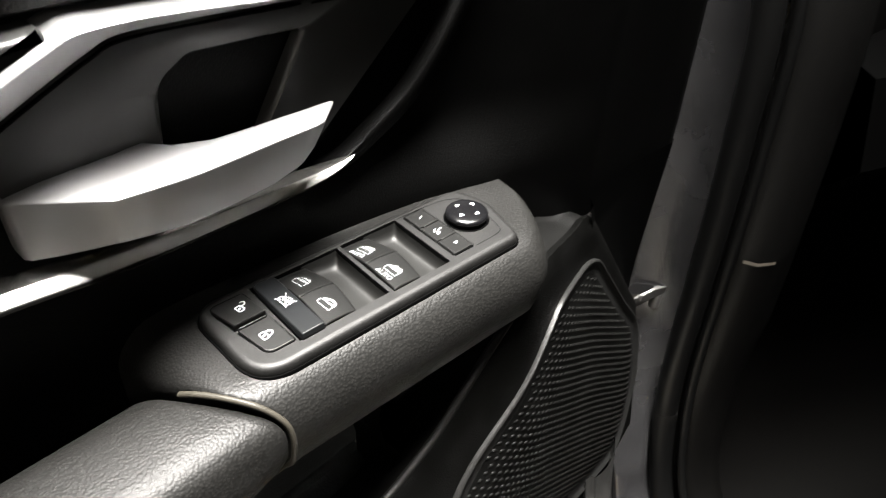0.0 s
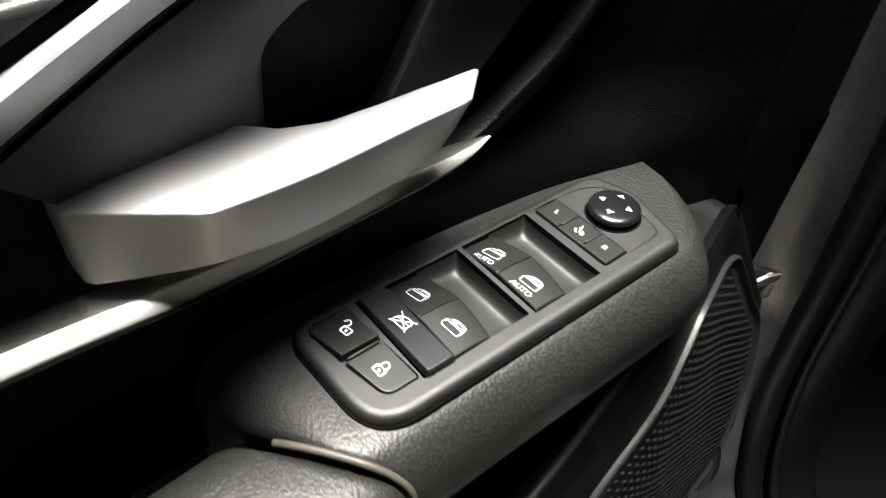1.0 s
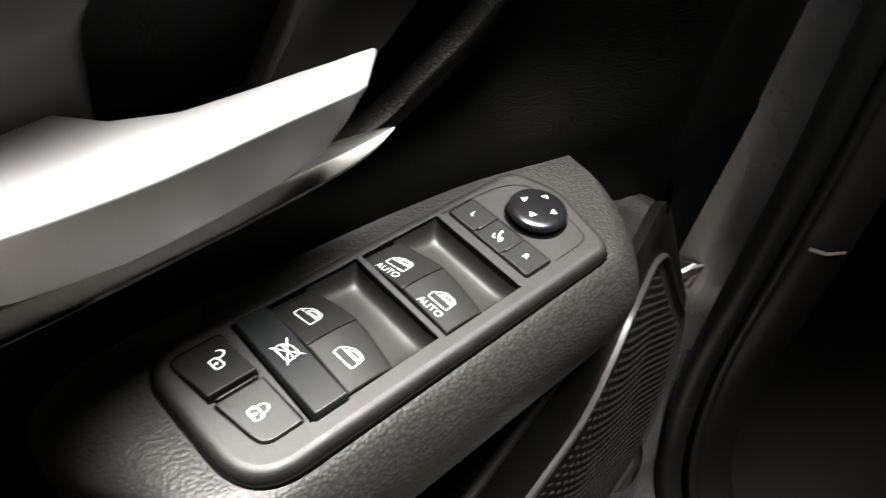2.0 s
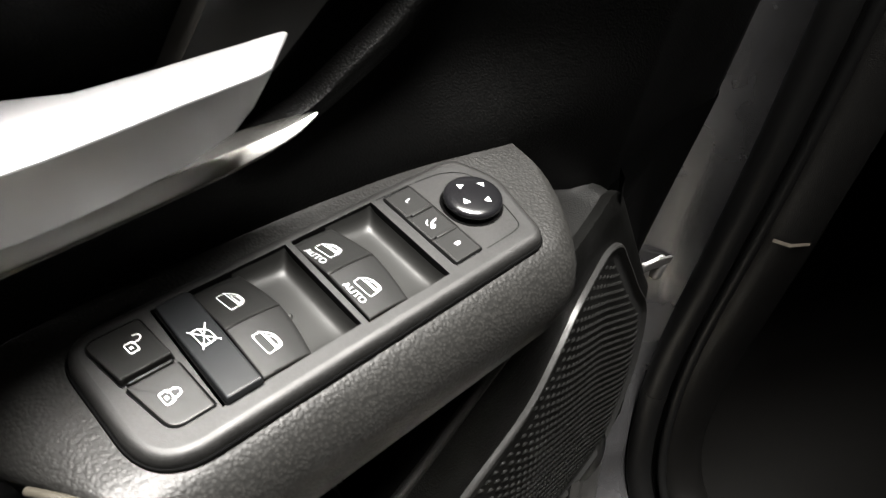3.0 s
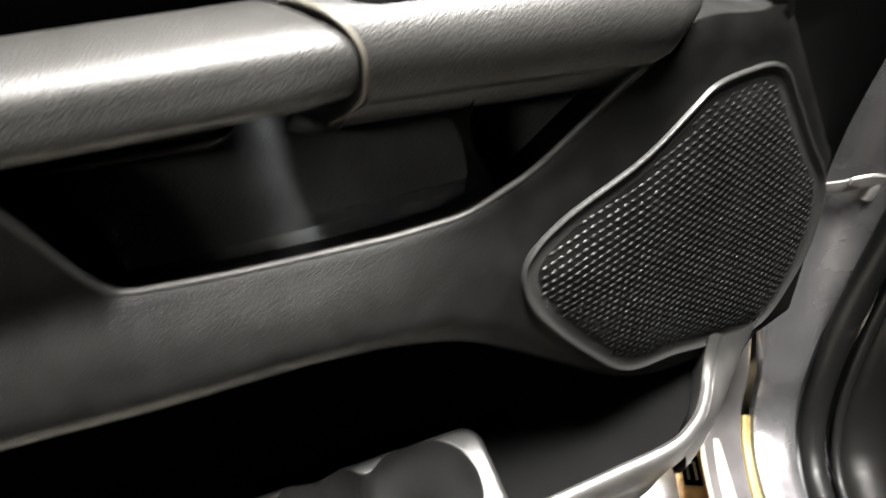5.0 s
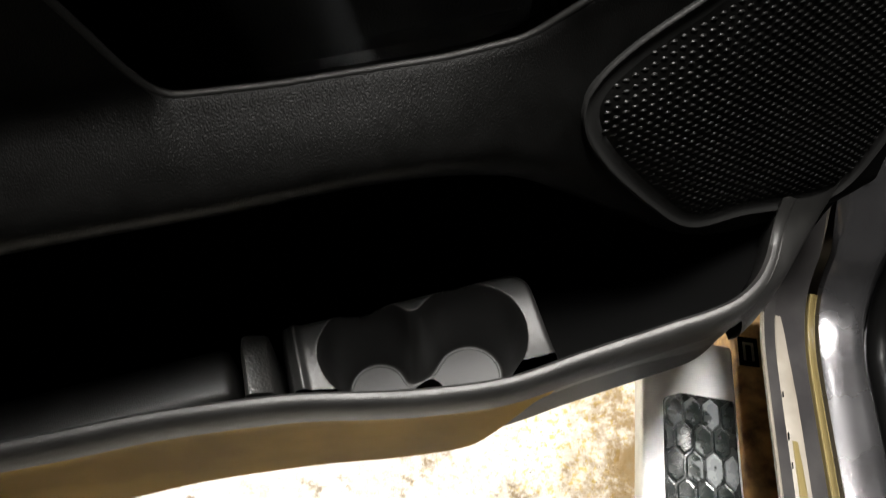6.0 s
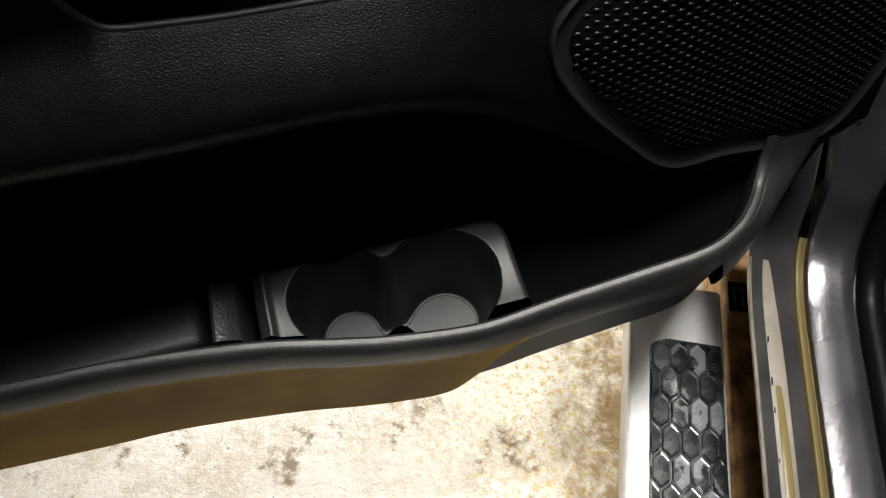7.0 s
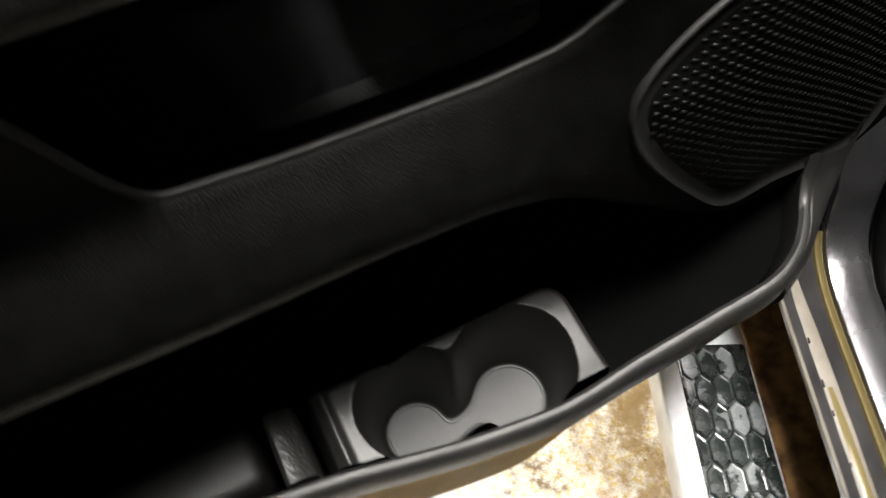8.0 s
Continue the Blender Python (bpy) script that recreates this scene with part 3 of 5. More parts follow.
def grip():
    prof = []
    for k in range(28):
        a = 2 * math.pi * k / 28
        c, s = math.cos(a), math.sin(a)
        prof.append((0.028 + 0.040 * math.copysign(abs(c) ** 0.62, c), 1.066 + 0.025 * math.copysign(abs(s) ** 0.7, s)))
    rows = []
    for w in (0.0, 0.004, 0.012, 0.05, 0.1, 0.2, 0.35, 0.5, 0.75, 1.0):
        row = []
        for y, z in prof:
            xe = -0.1135 - (y + 0.013) * 0.62
            k = {0.0: 0.90, 0.004: 0.97}.get(w, 1.0)
            lean = -0.30 * max(0.0, 1.074 - z) * min(1.0, w / 0.05) if y < 0.03 else 0.0
            row.append((xe + (-0.70 - xe) * w, 0.028 + (y - 0.028) * k + lean, 1.066 + (z - 1.066) * k + 0.002 * min(1.0, w / 0.05) * (z < 1.066)))
        rows.append(row)
    return grid(rows, close_cols=True, cap=True)


part("pull_grip", grip(), LEATHER, door, "padded black pull grip joined to the armrest")

# silver inside handle, with insert and cavity
INS = 0.098
CAV = round_poly([(-0.100, 1.194), (-0.0955, 1.2445), (-0.076, 1.2565), (-0.03, 1.2535), (-0.002, 1.2500), (-0.038, 1.194)], [0.004, 0.020, 0.012, 0.01, 0.0015, 0.004], 11)
OUT = [(-0.36, 1.172), (-0.2, 1.172), (-0.1, 1.166), (0.018, 1.158), (0.05, 1.165), (0.083, 1.187), (0.110, 1.217), (0.133, 1.254), (0.148, 1.29), (0.155, 1.33), (0.06, 1.31), (0.02, 1.265), (-0.10, 1.277), (-0.13, 1.272), (-0.17, 1.254), (-0.36, 1.19)]


def ring_by_angle(outer, inner):
    """Points of outer that answer those of inner, by angle round inner's middle."""
    o = np.array(outer, float)
    o = np.concatenate([np.linspace(o[i], o[(i + 1) % len(o)], 40, endpoint=False) for i in range(len(o))])
    c = inner.mean(0)
    ao = np.arctan2(*(o - c).T[::-1])
    ai = np.arctan2(*(inner - c).T[::-1])
    return np.array([o[int(np.argmin(abs(np.angle(np.exp(1j * (ao - a))))))] for a in ai])


def insert():
    outer = ring_by_angle(OUT, CAV)
    rows = []
    for w, dy in ((0, 0.004), (0.01, -0.001), (0.35, -0.002), (0.7, 0.0), (0.96, 0.001), (1.0, 0.004)):
        rows.append([(p[0] * (1 - w) + q[0] * w, INS + dy + (0.006 * max(0, -p[0] - 0.1) * (1 - w)), p[1] * (1 - w) + q[1] * w) for p, q in zip(outer, CAV)])
    for d, y in ((0.0005, 0.012), (0.002, 0.03), (0.006, 0.042)):
        rows.append([(x, INS + y, z) for x, z in inset(ccw(CAV), d)] if (ccw(CAV) == CAV).all() else [(x, INS + y, z) for x, z in inset(CAV[::-1], d)[::-1]])
    bm = grid(rows, close_cols=True)
    bm.verts.ensure_lookup_table()
    bm.faces.new([bm.verts[len(bm.verts) - len(CAV) + j] for j in range(len(CAV))])
    return bm


bezel = part("handle_surround", insert(), HARD, door, "smooth black surround with a dark finger cavity")
# Black sheet carries the shade at the bottom of the finger cavity.
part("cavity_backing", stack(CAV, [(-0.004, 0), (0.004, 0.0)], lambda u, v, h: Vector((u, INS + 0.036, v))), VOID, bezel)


def handle():
    keys = [
        (-0.1845, (0.106, 1.2110), (0.0975, 1.2104), (0.0965, 1.185), (0.106, 1.185)),
        (-0.1841, (0.106, 1.2142), (0.0955, 1.2132), (0.0930, 1.182), (0.106, 1.181)),
        (-0.1815, (0.108, 1.2162), (0.0922, 1.2150), (0.0895, 1.182), (0.106, 1.180)),
        (-0.1700, (0.108, 1.2176), (0.0810, 1.2158), (0.0810, 1.184), (0.106, 1.180)),
        (-0.1550, (0.108, 1.2182), (0.0675, 1.2166), (0.0690, 1.188), (0.104, 1.181)),
        (-0.1490, (0.108, 1.2182), (0.0620, 1.2168), (0.0660, 1.1888), (0.103, 1.180)),
        (-0.1450, (0.108, 1.2182), (0.0605, 1.2160), (0.0652, 1.1880), (0.102, 1.180)),
        (-0.1300, (0.106, 1.2180), (0.0600, 1.2146), (0.0650, 1.1850), (0.098, 1.180)),
        (-0.1130, (0.101, 1.2176), (0.0600, 1.2130), (0.0650, 1.1820), (0.092, 1.180)),
        (-0.1000, (0.0885, 1.2164), (0.0600, 1.2122), (0.0650, 1.1814), (0.088, 1.181)),
        (-0.0800, (0.0825, 1.2145), (0.0602, 1.2120), (0.0655, 1.1810), (0.085, 1.182)),
        (-0.0550, (0.0810, 1.2135), (0.0605, 1.2120), (0.0660, 1.1815), (0.083, 1.184)),
        (-0.0340, (0.0800, 1.2132), (0.0600, 1.2120), (0.0665, 1.1860), (0.082, 1.189)),
        (-0.0250, (0.0793, 1.2130), (0.0597, 1.2120), (0.0660, 1.1940), (0.081, 1.197)),
        (-0.0195, (0.0787, 1.2130), (0.0605, 1.2120), (0.0645, 1.2040), (0.080, 1.205)),
        (-0.0100, (0.0782, 1.2130), (0.0680, 1.2120), (0.0705, 1.2080), (0.079, 1.2085)),
        (-0.0020, (0.0778, 1.2128), (0.0745, 1.2122), (0.0755, 1.2095), (0.078, 1.2098)),
        (-0.0005, (0.0775, 1.2120), (0.0762, 1.2117), (0.0766, 1.2105), (0.0774, 1.2106)),
    ]
    rows = []
    for x, *pts in keys:
        row = round_poly([(y, z) for y, z in pts], 0.0013, 4)
        rows.append([(x, y, z) for y, z in row])
    return grid(rows, close_cols=True, cap=True)


part("door_handle", handle(), SILVER, door, "satin silver door release lever")


def ribbon(line, prof, n=60):
    """A strip along (x, z) at a depth, with a (down, out) profile."""
    pts = spline(line, n)
    rows = []
    for i, (x, y, z, w) in enumerate(pts):
        a, b = pts[max(i - 1, 0)], pts[min(i + 1, len(pts) - 1)]
        t = np.array([b[0] - a[0], b[2] - a[2]])
        t /= np.linalg.norm(t)
        rows.append([(x - t[1] * d * w, y - o * min(1.0, w / 0.006), z + t[0] * d * w) for d, o in prof])
    return grid(rows, close_cols=True, cap=True)


def silver_band():
    """Two facets that meet in a soft crease: the upper looks up, the lower looks down into the cavity."""
    top = spline([(-0.42, 0.096, 1.175), (-0.25, 0.089, 1.246), (-0.1669, 0.086, 1.2791), (-0.148, 0.086, 1.2868), (-0.135, 0.086, 1.2912), (-0.115, 0.086, 1.2897), (-0.0876, 0.086, 1.2874), (0.03, 0.088, 1.2735), (0.12, 0.092, 1.257)], 70)
    crease = spline([(-0.42, 0.088, 1.170), (-0.25, 0.080, 1.241), (-0.1714, 0.078, 1.2756), (-0.1455, 0.078, 1.2860), (-0.1375, 0.078, 1.2886), (-0.125, 0.078, 1.2893), (-0.0927, 0.078, 1.2876), (0.03, 0.081, 1.272), (0.12, 0.087, 1.2555)], 70)
    low = spline([(-0.42, 0.104, 1.140), (-0.25, 0.099, 1.215), (-0.1716, 0.097, 1.2515), (-0.143, 0.097, 1.2644), (-0.125, 0.097, 1.2718), (-0.113, 0.097, 1.2757), (-0.0839, 0.097, 1.275), (0.03, 0.097, 1.2655), (0.12, 0.099, 1.249)], 70)
    rows = []
    for a, b, c in zip(top, crease, low):
        row = [a + (0, 0.022, 0.0), a + (0, 0.0012, -0.0002)]
        row += [a * (1 - w) + b * w + (0, -0.0008 * math.sin(math.pi * w), 0) for w in (0.15, 0.5, 0.85)]
        row += [b * 0.97 + c * 0.03 + (0, -0.0003, 0)]
        row += [b * (1 - w) + c * w for w in (0.12, 0.4, 0.7, 0.93)]
        row += [c + (0, 0.0015, -0.0003), c + (0, 0.012, 0.0)]
        rows.append([tuple(p) for p in row])
    return grid(rows, close_cols=True, cap=True)


part("silver_trim", silver_band(), SILVER, door, "satin silver trim band above the handle")
part("band_joint", sweep([(x, 0.0975, z - 0.0026) for x, z in spline([(-0.42, 1.140), (-0.25, 1.215), (-0.1716, 1.2515), (-0.143, 1.2644), (-0.125, 1.2718), (-0.113, 1.2757), (-0.0839, 1.275), (0.03, 1.2655), (0.12, 1.249)], 60)], circle(0.0013, 8), side=(0, -1, 0)), VOID, door, "dark joint below the silver band")
part("pad_wedge", stack(round_poly([(-0.42, 1.178), (-0.25, 1.2475), (-0.1675, 1.2800), (-0.1500, 1.2872), (-0.1446, 1.2905), (-0.1640, 1.2895), (-0.42, 1.285)], [0.001, 0.01, 0.01, 0.003, 0.001, 0.02, 0.001], 4), [(0, 0.02), (0, 0.003), (0.0006, 0.0012), (0.002, 0.0002), (0.004, 0.0)], lambda u, v, h: Vector((u, 0.0845 + h, v))), HARD, door, "black padded wedge tucked against the silver band")
part("chrome_strip", ribbon([(-0.70, 0.092, 1.186, 0.008), (-0.40, 0.086, 1.180, 0.0078), (-0.22, 0.081, 1.1735, 0.0075), (-0.147, 0.080, 1.166, 0.0072), (-0.06, 0.080, 1.162, 0.0060), (-0.015, 0.080, 1.1608, 0.0046), (0.004, 0.080, 1.1620, 0.0030), (0.013, 0.0803, 1.1637, 0.0015), (0.018, 0.0805, 1.1649, 0.0004)], [(0.5, -0.016), (0.5, -0.004), (0.45, -0.003), (-0.1, 0.0030), (-0.2, 0.0038), (-0.45, 0.0040), (-0.5, 0.0030), (-0.5, -0.012)]), CHROME, door, "thin polished chrome accent strip")
part("panel_edge", ribbon([(-0.01, 0.098, 1.149, 0.012), (0.022, 0.096, 1.149, 0.016), (0.050, 0.094, 1.161, 0.020), (0.083, 0.090, 1.183, 0.022), (0.110, 0.086, 1.214, 0.024), (0.130, 0.082, 1.25, 0.024), (0.145, 0.080, 1.29, 0.024), (0.165, 0.074, 1.36, 0.024)], [(0.5, -0.010), (0.48, 0.0005), (0.42, 0.0022), (0.25, 0.0030), (-0.1, 0.0015), (-0.5, -0.006), (-0.6, -0.014)]), VINYL_SHADED, door, "rolled vinyl edge round the handle area")
part("upper_pad", ribbon([(-0.70, 0.098, 1.34, 0.07), (-0.3, 0.098, 1.335, 0.07), (-0.165, 0.098, 1.326, 0.062), (-0.08, 0.098, 1.322, 0.06), (0.06, 0.098, 1.31, 0.07)], [(0.5, -0.01), (0.5, 0.001), (0.3, 0.004), (-0.3, 0.004), (-0.46, 0.002), (-0.5, -0.002), (-0.5, -0.01)]), LEATHER, door, "black padded strip over the silver band")
# storage bin with its wavy rim
RIM = spline([(-0.70, -0.080, 0.700), (-0.47, -0.093, 0.692), (-0.38, -0.097, 0.690), (-0.27, -0.111, 0.688), (-0.20, -0.124, 0.680), (-0.155, -0.131, 0.674), (-0.08, -0.139, 0.671), (-0.005, -0.135, 0.674), (0.075, -0.133, 0.681), (0.135, -0.131, 0.688), (0.170, -0.118, 0.692), (0.192, -0.100, 0.695), (0.206, -0.083, 0.699), (0.214, -0.070, 0.712), (0.219, -0.062, 0.735)], 110)


def bin_wall():
    rows = []
    low = smooth_table([-0.7, -0.13, -0.105, -0.045, 0.05, 0.2, 0.3], [0.522, 0.524, 0.532, 0.604, 0.612, 0.60, 0.60], 0.008)
    for i, (x, y, z) in enumerate(RIM):
        a, b = RIM[max(i - 1, 0)], RIM[min(i + 1, len(RIM) - 1)]
        t = np.array([b[0] - a[0], b[1] - a[1]])
        t /= np.linalg.norm(t)
        nx, ny = t[1], -t[0]
        lo = min(low(x), z - 0.04)
        row = []
        for o, h in ((-0.008, -0.12), (-0.007, -0.05), (-0.0065, -0.012), (-0.0055, -0.003), (-0.002, 0.0), (0.0012, -0.0002), (0.0034, -0.0012), (0.0052, -0.0028), (0.0066, -0.0052), (0.0085, -0.012), (0.009, -0.024), (0.0085, -0.032), (0.006, -0.037)):
            row.append((x + nx * o, y + ny * o, z + h))
        zz = z - 0.037
        for w in (0.15, 0.4, 0.7, 0.9, 1.0):
            row.append((x + nx * (0.005 - 0.008 * w), y + ny * (0.005 - 0.008 * w), zz + (lo - zz) * w))
        row += [(x - nx * 0.012, y - ny * 0.012, lo - 0.006), (x - nx * 0.03, y - ny * 0.03 , lo - 0.008), (x, 0.12, lo - 0.005)]
        rows.append(row)
    return rows


BIN = bin_wall()
storage = part("storage_bin", grid([r[:12] for r in BIN]), BINGREY, door, "long lower storage bin with a rolled rim")


# Painted floor bounce ends here; the bin stays charcoal further forward.
FRONT = int(np.argmin(abs(RIM[:, 0] + 0.035)))
part("bin_skirt", grid([r[11:] for r in BIN[:FRONT + 1]]), SKIRT, storage, "lower face of the bin with floor bounce in its brown")
part("bin_underside", grid([r[11:] for r in BIN[FRONT:]]), BINGREY, storage, "charcoal underside of the bin")


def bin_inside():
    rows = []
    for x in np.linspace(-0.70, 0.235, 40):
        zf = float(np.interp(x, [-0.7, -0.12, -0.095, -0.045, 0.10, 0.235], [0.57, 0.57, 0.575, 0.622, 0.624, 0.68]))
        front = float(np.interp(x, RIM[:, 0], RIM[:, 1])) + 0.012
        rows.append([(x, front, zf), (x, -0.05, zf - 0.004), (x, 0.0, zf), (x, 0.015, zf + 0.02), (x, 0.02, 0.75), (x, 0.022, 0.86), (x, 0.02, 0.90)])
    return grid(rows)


# Liner's near-zero black carries the shade inside the bin.
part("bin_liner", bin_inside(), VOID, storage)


# front post of the bin, up to the speaker trim
def bin_post():
    tail = RIM[84:]
    rows = []
    for k, (x, y, z) in enumerate(tail):
        w = k / (len(tail) - 1)
        left = np.array((x + 0.004, y - 0.004, z - 0.004 * (1 - w)))
        right = np.array((0.165 + 0.125 * w ** 0.8, -0.125 + 0.080 * w ** 0.9, 0.60 + 0.135 * w ** 1.3))
        row = [left + (-0.0025, 0.006, -0.002)]
        for q in np.linspace(0, 1, 9):
            p = left * (1 - q) + right * q
            bulge = 0.010 * math.sin(math.pi * q) ** 0.8
            row.append(p + np.array((0.3, -0.9, 0.1)) * bulge)
        row += [right + (0.004, 0.015, -0.003), right + (0.004, 0.12, -0.003)]
        rows.append(row)
    return grid(rows)


part("bin_post", bin_post(), BINGREY, storage, "smooth grey end post of the bin")

# cup tray
tray = thing("cup_holder_tray", "black double cup holder tray set into the bin", "cup holder", (-0.145, -0.085, 0.57))


CUPS = ((-0.190, -0.082, 0.0375), (-0.101, -0.092, 0.0425))


def well_gap(x, y):
    """Distance to the edge of the two wells, which run into each other."""
    a, b = (math.hypot(x - cx, y - cy) - r for cx, cy, r in CUPS)
    k = 0.016
    h = min(max(0.5 + 0.5 * (b - a) / k, 0.0), 1.0)
    return b * (1 - h) + a * h - k * h * (1 - h)


def floor_gap(x, y):
    """Distance to the edge of the wells' floor, with the neck that joins them."""
    t = min(max((x + 0.168) / 0.046, 0.0), 1.0)
    neck = math.hypot(x + 0.168 - 0.046 * t, y + 0.098 - 0.010 * t) - 0.0085
    a, k = well_gap(x, y) + 0.010, 0.012
    h = min(max(0.5 + 0.5 * (neck - a) / k, 0.0), 1.0)
    return neck * (1 - h) + a * h - k * h * (1 - h)


def soft_min(a, b, k=0.007):
    h = min(max(0.5 + 0.5 * (b - a) / k, 0.0), 1.0)
    return b * (1 - h) + a * h - k * h * (1 - h)


def tray_skin():
    """One moulding: rounded shoulders, and two wells that meet in a low neck."""
    x0, x1, y0, y1 = -0.274, -0.022, -0.128, -0.030
    step = lambda a: min(max(a, 0.0), 1.0) ** 2 * (3 - 2 * min(max(a, 0.0), 1.0))
    rows = []
    for x in np.linspace(x0, x1, 240):
        row = []
        for y in np.linspace(max(y0, float(np.interp(x, RIM[:, 0], RIM[:, 1])) + 0.009), y1, 104):
            edge = min(x - x0, x1 - x, y1 - y)
            if x1 - x < 0.03 and y1 - y < 0.03:
                edge = 0.03 - math.hypot(0.03 - (x1 - x), 0.03 - (y1 - y))
            z = 0.686 - 0.075 * (1 - step((edge + 0.004) / 0.016)) - 0.45 * max(0.0, 0.015 - edge)
            z -= 0.006 * step((-0.06 - y) / 0.06)
            # raised bead along the side towards the divider
            z += 0.0040 * math.exp(-((x - x0 - 0.020) / 0.0045) ** 2)
            d = well_gap(x, y)
            z = soft_min(z, 0.600 + 0.0905 * step((d + 0.010) / 0.0185) + 0.5 * max(0.0, d - 0.0085))
            z = min(z, 0.600 + 0.0905 * step(floor_gap(x, y) / 0.024))
            row.append((x, y, z))
        rows.append(row)
    return grid(rows)


def mat_outline(level):
    """The outline of the rubber in the wells: back edge, then front edge."""
    ys = np.linspace(-0.150, -0.030, 500)
    back, front = [], []
    for x in np.linspace(-0.225, -0.062, 90):
        low = [y for y in ys if floor_gap(x, y) < level]
        if len(low) > 4:
            back.append((x, low[-1]))
            front.append((x, low[0]))
    return back + front[::-1]


part("tray_body", tray_skin(), CUPBLACK, tray, "moulded black tray with two wells").data.shade_smooth()
part("cup_mat", stack(mat_outline(-0.0005), [(0.0, 0.5990), (0.0, 0.6012), (0.0006, 0.6020), (0.0016, 0.6020), (0.0024, 0.6012)], lambda u, v, h: Vector((u, v, h))), MAT, tray, "grey rubber mat across both wells")

divider = thing("bin_divider", "textured black divider plate in the bin", "divider", (-0.278, -0.075, 0.57))
plate = []
for k, y in enumerate(np.linspace(-0.098, -0.034, 14)):
    drop = 0.010 * max(0.0, (y + 0.060) / 0.026) ** 2
    plate.append([(x, y, z - drop if z > 0.6 else z) for x, z in ((-0.3040, 0.56), (-0.3035, 0.680), (-0.3020, 0.6850), (-0.2990, 0.6870), (-0.2940, 0.6862), (-0.2820, 0.6800), (-0.2790, 0.6750), (-0.2780, 0.56))])
part("plate", grid(plate, close_cols=True, cap=True), RIBBED, divider, "pebble-grained plate")
part("side_block", box_bm((-0.66, -0.076, 0.56), (-0.318, -0.02, 0.650), 0.012), BINGREY, divider)

# ---- switch panel on the armrest ----
panel = thing("switch_panel", "dark satin switch panel with white symbols on the armrest", "switch panel", arm(0, 0, -0.004))
BEZ = round_poly([(-0.1125, -0.0402), (0.1035, -0.0396), (0.1150, 0.008), (0.104, 0.0360), (-0.1155, 0.0375)], [0.026, 0.012, 0.03, 0.016, 0.018], 10)
HOLES = [(-0.0775, -0.0285, -0.0095, 0.0305), (-0.0065, -0.0300, 0.0425, 0.0305)]
BEZEL_TOP = 0.0036


def bezel_plate():
    """A plate with two rectangular wells: strips between the wells and a softly rolled rim."""
    bm = bmesh.new()
    poly = ccw(BEZ)
    loops = [[bm.verts.new(arm(u, v, h)) for u, v in inset(poly, d)] for d, h in ((-0.0004, -0.006), (-0.0002, -0.0016), (0.0003, 0.0008), (0.0010, 0.0021), (0.0020, 0.0029), (0.0032, 0.0034), (0.0048, BEZEL_TOP))]
    n = len(poly)
    for a, b in zip(loops, loops[1:]):
        for j in range(n):
            bm.faces.new((a[j], a[(j + 1) % n], b[(j + 1) % n], b[j]))
    rim = np.array(inset(poly, 0.0048))
    cuts = sorted({round(float(u), 5) for u in rim[:, 0]} | {h[k] for h in HOLES for k in (0, 2)})
    cuts = [max(min(u, float(rim[:, 0].max()) - 1e-6), float(rim[:, 0].min()) + 1e-6) for u in cuts]
    wrap = np.r_[rim, rim[:1]]

    def span(u):
        hits = [wrap[k, 1] + (u - wrap[k, 0]) / (wrap[k + 1, 0] - wrap[k, 0]) * (wrap[k + 1, 1] - wrap[k, 1]) for k in range(n) if (wrap[k, 0] - u) * (wrap[k + 1, 0] - u) <= 0 and wrap[k, 0] != wrap[k + 1, 0]]
        return min(hits), max(hits)

    for a, b in zip(cuts, cuts[1:]):
        (la, ha), (lb, hb) = span(a), span(b)
        hole = [h for h in HOLES if a >= h[0] - 1e-6 and b <= h[2] + 1e-6]
        if hole:
            quads = [((a, la), (b, lb), (b, hole[0][1]), (a, hole[0][1])), ((a, hole[0][3]), (b, hole[0][3]), (b, hb), (a, ha))]
        else:
            quads = [((a, la), (b, lb), (b, hb), (a, ha))]
        for quad in quads:
            bm.faces.new([bm.verts.new(arm(u, v, BEZEL_TOP)) for u, v in quad])
    return bm


part("bezel", bezel_plate(), SMOOTH, panel, "dark satin bezel plate")
part("bezel_gap", grid([[arm(u, v, h) for u, v in inset(ccw(BEZ), d)] for d, h in ((-0.0019, -0.0060), (-0.0017, -0.0030), (-0.0012, -0.0022), (-0.0003, -0.0022))], close_cols=True), VOID, panel, "dark gap round the bezel")

MID = 0.0012


def well_bowl(u0, u1, v0, v1):
    """A scooped finger well: steep far wall, floor that falls away from the keys."""
    rows = []
    for a in np.r_[np.linspace(0, 0.8, 12), np.linspace(0.83, 1, 12)]:
        row = []
        for b in np.r_[np.linspace(0, 0.12, 9), np.linspace(0.16, 0.84, 9), np.linspace(0.88, 1, 9)]:
            deep = (0.0100 + 0.0045 * a) * (1 - a ** 12) ** 0.5 * (1 - abs(2 * b - 1) ** 10) ** 0.5
            row.append(arm(u0 + (u1 - u0) * a, v0 + (v1 - v0) * b, BEZEL_TOP - 0.0001 - deep))
        rows.append(row)
    return grid(rows)


